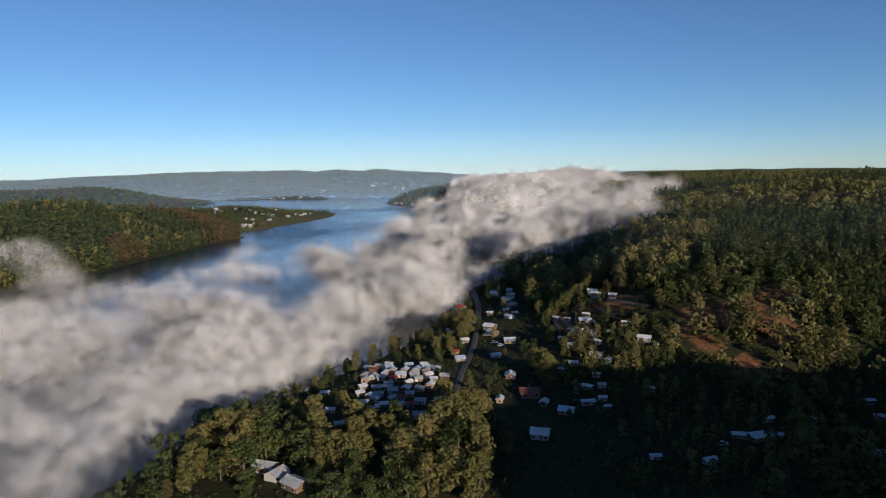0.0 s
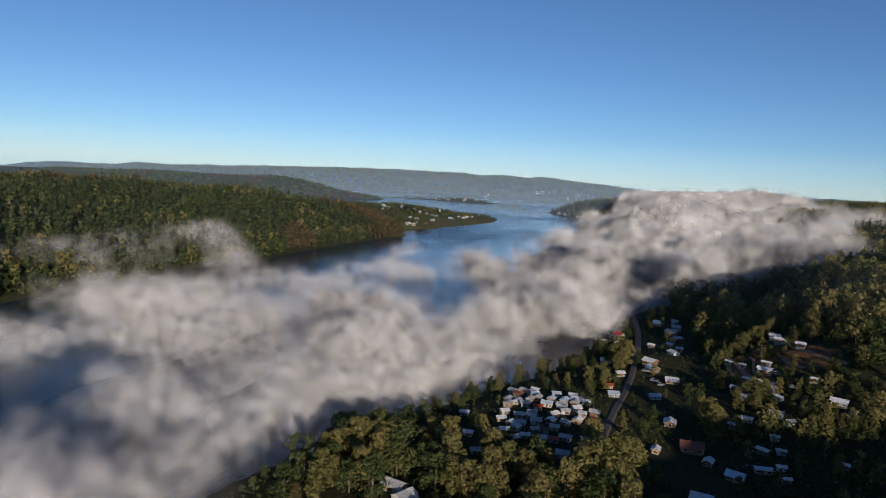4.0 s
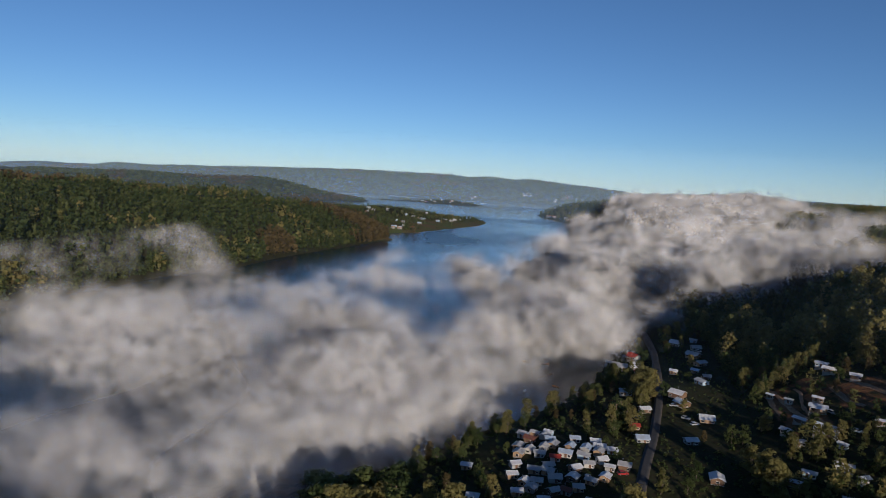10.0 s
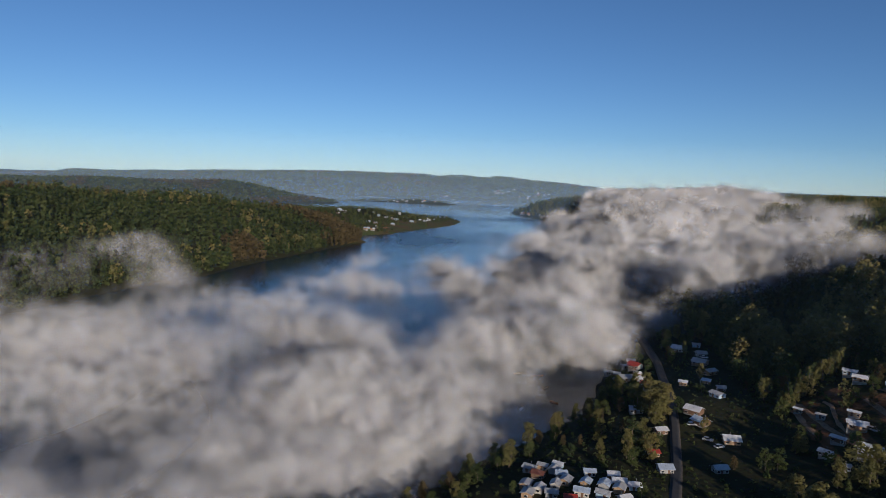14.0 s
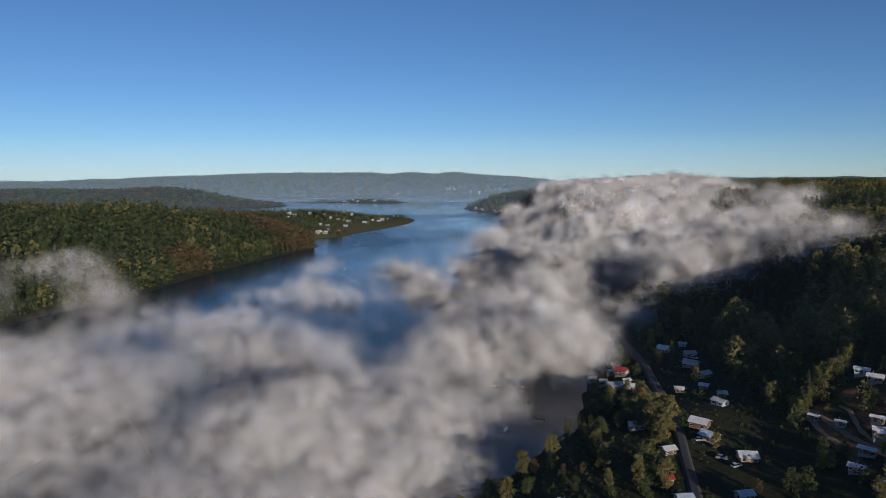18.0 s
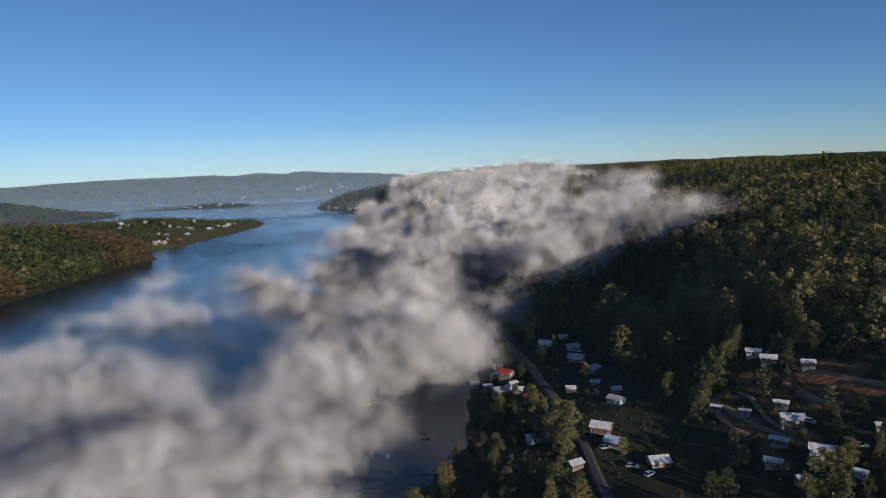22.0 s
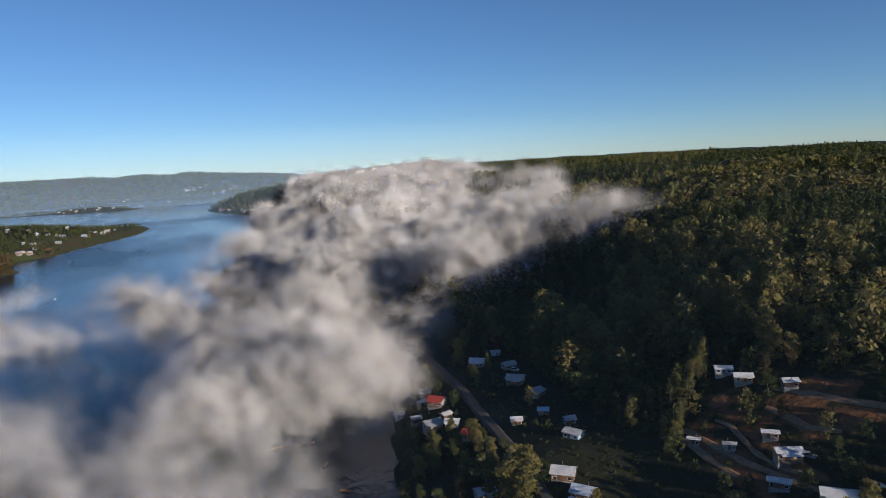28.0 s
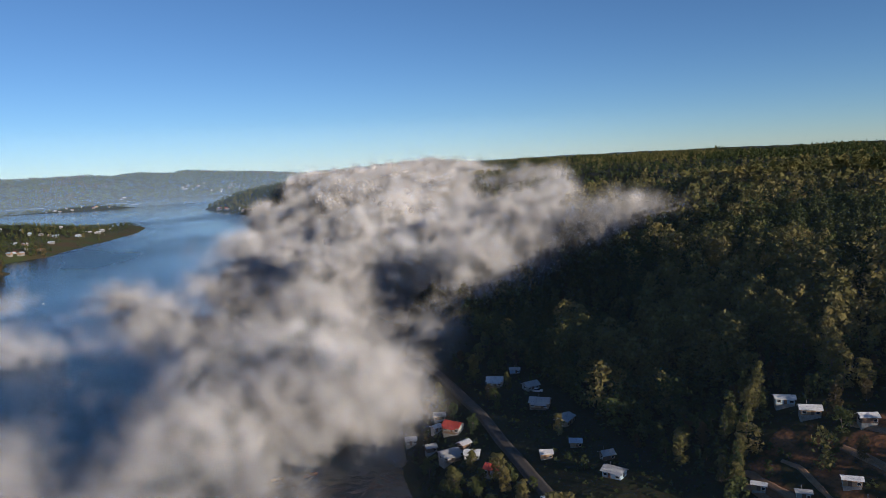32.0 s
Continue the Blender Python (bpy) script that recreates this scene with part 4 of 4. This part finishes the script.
def strip(name, label, half, lift, mat, sideways=0.0, category="road"):
    yy = np.arange(286, 760, 3.0)
    xx = np.array([np.mean(road_x(np.linspace(v - 14, v + 14, 9))) for v in yy]) + sideways
    dx = np.gradient(xx, yy)
    n = np.stack([np.ones_like(dx), -dx], 1) / np.sqrt(1 + dx ** 2)[:, None]
    cols = np.linspace(-half, half, 5)
    px, py = xx[:, None] + n[:, :1] * cols, yy[:, None] + n[:, 1:] * cols
    zz = np.max([height(xx + n[:, 0] * k, yy + n[:, 1] * k) for k in (-half - 2, -half, 0, half, half + 2)], axis=0)[:, None] + lift + 0 * cols
    top = np.stack([px, py, zz], -1).reshape(-1, 3)
    low = top - [0, 0, 2.0]
    rows = len(yy)
    faces = [grid_faces(rows, 5)]
    i = np.arange(rows - 1) * 5
    off = rows * 5
    faces.append(np.stack([i, i + 5, i + 5 + off, i + off], 1))
    i = i + 4
    faces.append(np.stack([i + 5, i, i + off, i + 5 + off], 1))
    ob = new(name, raw_mesh(name, np.concatenate([top, low]), np.concatenate(faces), [mat]))
    return tagged(ob, label, category, kind="structure")


ASPHALT = material("asphalt", (0.045, 0.045, 0.047), 0.9, grain=4.0, vary=0.25, bump_scale=0.01)
GRAVEL = material("gravel_verge", (0.075, 0.062, 0.050), 0.95, grain=2.0, vary=0.3, bump_scale=0.03)
strip("verge", "gravel verge beside the village road", 2.1, 0.03, GRAVEL, category="verge")
strip("road", "narrow grey asphalt road along the lake shore", 1.65, 0.08, ASPHALT)
EARTH = material("trodden_earth", (0.27, 0.165, 0.095), 0.95, grain=1.6, vary=0.35, bump_scale=0.04)


def track(points, half):
    """An unpaved track draped over the slope, through the given places."""
    p = np.array(points, float)
    run = np.append(0, np.cumsum(np.hypot(*np.diff(p, axis=0).T)))
    at = np.arange(0, run[-1], 1.2)
    xx, yy = np.interp(at, run, p[:, 0]), np.interp(at, run, p[:, 1])
    dx, dy = np.gradient(xx, at), np.gradient(yy, at)
    wide = half * (1 + 0.35 * fbm(xx, yy, 5, 2, 61))[:, None]
    cols = np.linspace(-1, 1, 5)
    px, py = xx[:, None] - dy[:, None] * cols * wide, yy[:, None] + dx[:, None] * cols * wide
    zz = height(px, py) + 0.22
    top = np.stack([px, py, zz], -1).reshape(-1, 3)
    rows, off = len(at), len(at) * 5
    i = np.arange(rows - 1) * 5
    faces = [grid_faces(rows, 5), np.stack([i, i + 5, i + 5 + off, i + off], 1), np.stack([i + 9, i + 4, i + 4 + off, i + 9 + off], 1)]
    ob = new("dirt_track", raw_mesh("dirt_track", np.concatenate([top, top - [0, 0, 1.2]]), np.concatenate(faces), [EARTH]))
    return tagged(ob, "unpaved tan earth track across the terraced slope", "track", kind="structure")


track(((66, 428), (72.3, 423.7), (73.8, 411.5), (75.5, 399.9), (79.6, 383.6), (84, 372)), 1.1)
track(((68.6, 421), (69.3, 417.9), (69.3, 406.2), (70.7, 396.4)), 0.9)
track(((81, 421), (82.4, 415.7), (79.9, 402.7), (80.0, 393.5), (83.9, 382.7)), 0.7)
track(((102.1, 419.6), (106, 411.1), (111.8, 400.9), (120, 388)), 1.2)
track(((94.4, 414.2), (96, 405), (96.8, 398.4), (102, 391)), 0.9)


# ---------------------------------------------------------------- single trees of the village
def tree_model(kind, leaf, seed, label, category="tree"):
    rng = np.random.default_rng(seed)
    thing = new({"pine": "conifer", "gum": "eucalyptus", "broad": "tree", "shrub": "shrub"}[kind])
    v = crown("broad" if kind == "shrub" else kind, rng, {"pine": 1000, "gum": 1400, "broad": 950, "shrub": 300}[kind], {"pine": 0.022, "gum": 0.026, "broad": 0.030, "shrub": 0.055}[kind])
    if kind == "shrub":
        v = v * [1.35, 1.35, 1.0] - [0, 0, 0.2]
    c = new("crown", raw_mesh("crown", v, np.arange(len(v)).reshape(-1, 3), [leaf], tone=np.full(len(v), rng.uniform(0.2, 0.7))))
    a, b = stem(rng, {"pine": 0.93, "gum": 0.8, "broad": 0.6, "shrub": 0.5}[kind], {"pine": 0.014, "gum": 0.016, "broad": 0.024, "shrub": 0.02}[kind], {"pine": 2, "gum": 6, "broad": 6, "shrub": 3}[kind])
    s = new("trunk", raw_mesh("trunk", a, b, [BARK]))
    c.parent = s.parent = thing
    thing.location = (0, -400, -300)
    return tagged(thing, label, category, "trees of the village")


MODELS = {
    "gum": [tree_model("gum", LEAF["gum"], 11 + i, "tall eucalyptus with a yellow-green sunlit crown") for i in range(4)],
    "pine": [tree_model("pine", LEAF["pine"], 21 + i, "dark green conical conifer") for i in range(2)],
    "broad": [tree_model("broad", LEAF["broad"], 31 + i, "round leafy green tree") for i in range(4)],
    "rust": [tree_model("gum", LEAF["rust"], 41 + i, "thin brownish half-bare tree") for i in range(2)],
    "shrub": [tree_model("shrub", LEAF["broad"], 51 + i, "low dense green shrub", "shrub") for i in range(3)],
}
GROWN = []
SPARE = {ob for group in MODELS.values() for ob in group}


def grow(kind, x, y, tall, wide=1.0):
    rng = random.Random(len(GROWN) * 7 + 3)
    model = rng.choice(MODELS[kind])
    m = pose(x, y, sunk(x, y) - 0.05, rng.uniform(-3, 3), rng.uniform(-3, 3), rng.uniform(0, 360))
    w = tall * wide * rng.uniform(0.9, 1.15)
    if model in SPARE:
        SPARE.discard(model)
        model.matrix_basis = m @ Matrix.Diagonal((w, w, tall, 1))
    else:
        ob = copy_thing(model, m)
        ob.scale = (w, w, tall)
    GROWN.append((x, y))


# the tall grove in front of the cabins
for x, y, h in ((10.2, 262, 19), (3.3, 256.5, 20), (-3.4, 254, 17), (-7.8, 249.7, 15), (6.7, 260, 20), (13.6, 269.8, 16), (-0.6, 284.4, 16), (-1, 262, 17), (8, 252, 16)):
    grow("gum", x, y, h * 1.2, 1.2)
for x, y, h in ((-21.2, 271.5, 13), (-22.6, 259, 13), (-15.9, 250, 14), (-40.7, 244, 14), (-35.7, 241.6, 14), (-31, 243.5, 12), (-47.5, 246.4, 13), (-54, 247, 14),
                (-60.3, 256, 13), (-72, 267, 16), (-79.7, 273.8, 14), (-83.9, 267.8, 16), (-89.3, 262, 18), (-96, 272, 16), (-64, 278, 13), (-90, 285, 14), (-78, 290, 13)):
    grow("gum" if (int(x) % 3) else "broad", x, y, h * 1.12, 1.3)
for x, y, h in ((-45.4, 223, 11), (-71.4, 226, 10), (-25.3, 218, 10), (-19.7, 220, 11), (-13.4, 218, 12), (-84, 240, 13), (-95, 250, 14), (-33, 228, 10), (-52, 262, 9)):
    grow("broad", x, y, h, 1.1)
rng = random.Random(3)
grove = 0
while grove < 74:
    x, y = rng.uniform(-108, 15), rng.uniform(214, 293)
    if x < shore_right(y) + 3 or y > 268 - 0.28 * x:
        continue
    grove += 1
    if all((x - a) ** 2 + (y - b) ** 2 > (l * 0.6 + 2.5) ** 2 for a, b, l in HOUSES) and all((x - a) ** 2 + (y - b) ** 2 > 20 for a, b in GROWN):
        grow(rng.choice(("gum", "gum", "gum", "broad")), x, y, rng.uniform(11, 19), 1.25)
# trees among the houses
for x, y, h in ((47.6, 330, 16), (46.2, 343, 12), (49.5, 323, 16), (52.1, 325.6, 14), (11.5, 421, 17), (16.3, 422.5, 15), (5.5, 428.7, 14), (13.1, 417, 17), (9.0, 419, 14), (77.7, 360, 12), (62.3, 385, 7), (59.7, 386, 8)):
    grow("gum", x, y, h, 1.2)
for x, y, h in ((-2.4, 378, 16), (-0.5, 380, 13), (189, 545, 18), (77.8, 432, 12), (68, 424, 12), (77.7, 441, 9)):
    grow("pine" if x < 100 else "gum", x, y, h, 1.7 if x < 10 else 1.2)
for x, y, h in ((45.4, 373, 9), (50, 374, 9), (-33.9, 293, 7), (-1.1, 309, 5), (22.2, 425, 8), (-12.4, 566, 10), (-6.7, 350, 5), (-46, 338, 5), (16.5, 466, 7), (20.3, 455, 5), (6, 470, 7), (3, 480, 7), (-2, 500, 8)):
    grow("broad", x, y, h)


# a row of slim trees up the spur, bushes along the terraces and the tall stand above the houses
for x, y, h in ((66.8, 421.5, 8), (69.4, 424, 7), (72, 427, 9), (74.5, 429.5, 8), (76.8, 432, 9), (82, 436.6, 10), (87, 441, 11), (91, 444, 10), (94.4, 447.7, 12), (98.5, 451, 12)):
    grow("gum", x, y, h, 0.85)
for x, y, h in ((112, 431, 13), (112.5, 436, 15), (114.7, 426, 11), (116, 439, 16), (119, 444, 17), (121, 462, 18), (124, 470, 16), (118, 452, 15), (110, 382, 9), (84.5, 367, 9), (93, 366, 8)):
    grow("gum", x, y, h, 0.95)
for x, y in ((82.3, 427.4), (82.6, 423.5), (82.8, 420.5), (88.5, 387.5), (89.8, 385.3), (91.6, 380.8), (98.7, 386.9), (99.1, 381.7), (63.2, 385.3), (65, 381)):
    grow("shrub", x, y, 2.2, 1.2)


def free_spot(x, y, gap):
    if (y > 282 and abs(x - float(road_x(y))) < 4.8 + gap * 0.5) or sunk(x, y) < 1.2:
        return False
    return all((x - a) ** 2 + (y - b) ** 2 > (l * 0.6 + gap) ** 2 for a, b, l in HOUSES) and all((x - a) ** 2 + (y - b) ** 2 > gap * gap for a, b in GROWN)


rng = random.Random(12)
tries = 0
while len(GROWN) < 560 and tries < 9000:
    tries += 1
    y = rng.uniform(222, 610) if tries % 3 else rng.uniform(300, 480)
    x = rng.uniform(float(shore_right(y)) + 4, 128 if y < 470 else 66)
    if bare_ground(np.array([x]), np.array([y]))[0] > 0.35 and rng.random() < 0.7:
        continue
    open_field = 20 < x < 62 and 285 < y < 560 or (x > 30 and y < 300)
    kind = rng.choice(("shrub", "shrub", "broad", "broad", "gum", "rust"))
    tall = {"shrub": rng.uniform(1.4, 3.2), "broad": rng.uniform(4, 8), "gum": rng.uniform(7, 12), "rust": rng.uniform(5, 8)}[kind]
    if open_field and rng.random() < (0.80 if kind == "shrub" else 0.9):
        continue
    if -50 < x < 4 and 298 < y < 362 and rng.random() < 0.75:
        continue
    if free_spot(x, y, 2.2 if kind == "shrub" else 3.2):
        grow(kind, x, y, tall, 1.0)
for ob in SPARE:
    for child in list(ob.children):
        bpy.data.objects.remove(child)
    bpy.data.objects.remove(ob)


sx, sy, srng = scatter(-125, 130, 200, 640, 3.6, 88)
keep = (height(sx, sy) > 1.0) & (np.abs(sx - road_x(sy)) > 3.6) & (bare_ground(sx, sy) < 0.3) & (fbm(sx, sy, 34, 3, 19) + srng.normal(0, 0.25, len(sx)) > -0.25)
for a, b, c in HOUSES:
    keep &= np.hypot(sx - a, sy - b) > c * 0.62 + 0.8
scrub("undergrowth", "low dark green scrub and bushes between the houses", sx[keep], sy[keep], 0.7, 2.0, 4)


# ---------------------------------------------------------------- cars and boats
TYRE = material("tyre_rubber", (0.02, 0.02, 0.02), 0.9, grain=0.3, vary=0.2)
RIM = material("wheel_rim", (0.45, 0.45, 0.46), 0.35, 0.9, grain=0.3, vary=0.1)
LAMP = material("lamp_glass", (0.6, 0.58, 0.52), 0.1, grain=0.3, vary=0.1)


def car(x, y, turn, colour, base):
    paint = material(f"{colour}_car_paint", base, 0.3, 0.2, grain=1.5, vary=0.06)
    thing = new("car")
    z = sunk(x, y) + (0.17 if abs(x - float(road_x(y))) < 3.2 else 0.05)
    thing.matrix_world = pose(x, y, z, 0, 0, turn)
    tagged(thing, f"{colour} parked car in the village", "car", "parked cars")
    side = ((-2.1, 0.45), (-2.1, 0.85), (-1.2, 0.95), (1.1, 0.98), (2.05, 0.85), (2.1, 0.45), (1.9, 0.3), (-1.9, 0.3))
    bm = loft([[(a, w, b) for a, b in side] for w in (-0.85, 0.85)])
    bmesh.ops.recalc_face_normals(bm, faces=bm.faces[:])
    body = part("body", bm, paint, thing)
    cab = ((-1.9, 0.9), (-1.5, 1.45), (0.3, 1.48), (1.1, 0.95))
    bm = loft([[(a, w * (0.74 if b > 1.2 else 0.82), b) for a, b in cab] for w in (-1, 1)])
    bmesh.ops.recalc_face_normals(bm, faces=bm.faces[:])
    part("cabin_glass", bm, GLASS, thing, "dark window band")
    part("roof_panel", boxed(-1.45, 0.25, -0.72, 0.72, 1.46, 1.52), paint, thing)
    for sx in (-1.3, 1.3):
        for sy in (-0.82, 0.82):
            ring = [[(sx + 0.31 * math.cos(i * 0.5236), sy + d, 0.31 + 0.31 * math.sin(i * 0.5236)) for i in range(12)] for d in (-0.1, 0.1)]
            w = part("wheel", loft(ring), TYRE, thing)
            ring = [[(sx + 0.18 * math.cos(i * 0.785), sy + d, 0.31 + 0.18 * math.sin(i * 0.785)) for i in range(8)] for d in (-0.115, 0.115)]
            part("rim", loft(ring), RIM, w)
    for sy in (-0.6, 0.6):
        part("headlight", boxed(2.06, 2.12, sy - 0.17, sy + 0.17, 0.62, 0.78), LAMP, body)


for x, y, turn, colour, base in ((33, 391, 30, "white", (0.75, 0.75, 0.75)), (30, 398, -20, "silver", (0.42, 0.43, 0.45)), (19.8, 446, 78, "white", (0.75, 0.75, 0.75)),
                                 (8.5, 394, 70, "dark blue", (0.04, 0.06, 0.14)), (-1, 328, 20, "red", (0.42, 0.03, 0.03)), (92, 372, -20, "white", (0.75, 0.75, 0.75)),
                                 (88, 390, -60, "silver", (0.42, 0.43, 0.45)), (110, 258, 10, "white", (0.75, 0.75, 0.75)), (60, 300, 30, "dark grey", (0.08, 0.08, 0.09)),
                                 (26, 412, 10, "white", (0.75, 0.75, 0.75)), (-14, 322, 80, "silver", (0.42, 0.43, 0.45)), (54, 530, -30, "white", (0.75, 0.75, 0.75))):
    car(x, y, turn, colour, base)


def boat(x, y, turn, length, colour, base):
    hull = material(f"{colour}_hull_paint", base, 0.45, grain=1.0, vary=0.12)
    thing = new("rowing_boat")
    thing.matrix_world = pose(x, y, 0.02, 0, 0, turn)
    tagged(thing, f"{colour} wooden rowing boat moored on the lake", "boat", "moored boats")
    k = length / 2
    outer = ((-1.0, 0.34), (-0.4, 0.42), (0.3, 0.40), (0.8, 0.22), (1.08, 0.02))
    rings = [[(a * k, -w * 1.6, 0.45 + 0.08 * a * a), (a * k, -w * 0.8, -0.12), (a * k, w * 0.8, -0.12), (a * k, w * 1.6, 0.45 + 0.08 * a * a), (a * k, w * 1.35, 0.42 + 0.08 * a * a), (a * k, w * 0.6, 0.05), (a * k, -w * 0.6, 0.05), (a * k, -w * 1.35, 0.42 + 0.08 * a * a)] for a, w in outer]
    bm = loft(rings)
    bmesh.ops.recalc_face_normals(bm, faces=bm.faces[:])
    part("hull", bm, hull, thing)
    for a in (-0.5, 0.15):
        part("bench", boxed(a * k - 0.12, a * k + 0.12, -0.5, 0.5, 0.28, 0.32), DECK, thing)


for x, y, turn, l, colour, base in ((-43, 527, 20, 5.0, "orange", (0.45, 0.20, 0.07)), (-33, 478, -30, 4.6, "orange", (0.45, 0.20, 0.07)), (-24, 456, 40, 5.4, "yellow", (0.48, 0.36, 0.16)),
                                    (-38, 503, 60, 4.6, "orange", (0.45, 0.20, 0.07)), (-56, 528, 10, 4.6, "yellow", (0.48, 0.36, 0.16)), (-263, 1003, 90, 3.6, "white", (0.6, 0.6, 0.6)),
                                    (-50, 462, 80, 4.6, "white", (0.8, 0.8, 0.8))):
    boat(x, y, turn, l, colour, base)


# ---------------------------------------------------------------- far shore settlements and jetties
def jetty(x, y, turn, length):
    thing = new("jetty")
    thing.matrix_world = pose(x, y, 0, 0, 0, turn)
    tagged(thing, "grey wooden jetty on posts in the lake", "jetty", "jetties")
    n = max(4, int(length / 1.5))
    for i in range(n):
        part("plank", boxed(i * length / n, (i + 0.94) * length / n, -1.1, 1.1, 0.9, 1.0), DECK, thing)
    for i in range(0, n, 3):
        for s in (-0.9, 0.9):
            part("post", boxed(i * length / n - 0.12, i * length / n + 0.12, s - 0.12, s + 0.12, -3.0, 1.5), DECK, thing)


for x, y, turn, l in ((-338, 1700, 0, 20), (-385, 1452, 10, 16), (-318, 1760, -10, 24), (-60, 2140, 200, 26), (-120, 2290, 190, 20), (-412, 1440, -20, 14)):
    jetty(x, y, turn, l)
rng = random.Random(5)


def far_house(x, y, length):
    roof = rng.choice((WHITE, WHITE, WHITE, GREY, BLUE, RED))
    house(x, y, rng.uniform(0, 180), length * 0.75, roof)


for i in range(26):
    yy = rng.uniform(1520, 1900)
    far_house(float(shore_left(yy)) - rng.uniform(45, 190), yy, rng.uniform(8, 13))
for i in range(7):
    yy = rng.uniform(1425, 1500)
    far_house(float(shore_left(yy)) - rng.uniform(12, 50), yy, rng.uniform(8, 12))
for i in range(12):
    yy = rng.uniform(2130, 2440)
    far_house(float(shore_right(yy)) + rng.uniform(4, 22), yy, rng.uniform(9, 15))
for i in range(12):
    far_house(rng.uniform(-800, -560), rng.uniform(3045, 3075), rng.uniform(9, 15))
for i in range(30):
    xx = rng.uniform(-420, -60)
    far_house(xx, float(shore_far(xx)) + rng.uniform(45, 200), rng.uniform(11, 19))
for x, y, l in ((-700, 3940, 18), (-690, 3975, 16)):
    far_house(x, y, l)
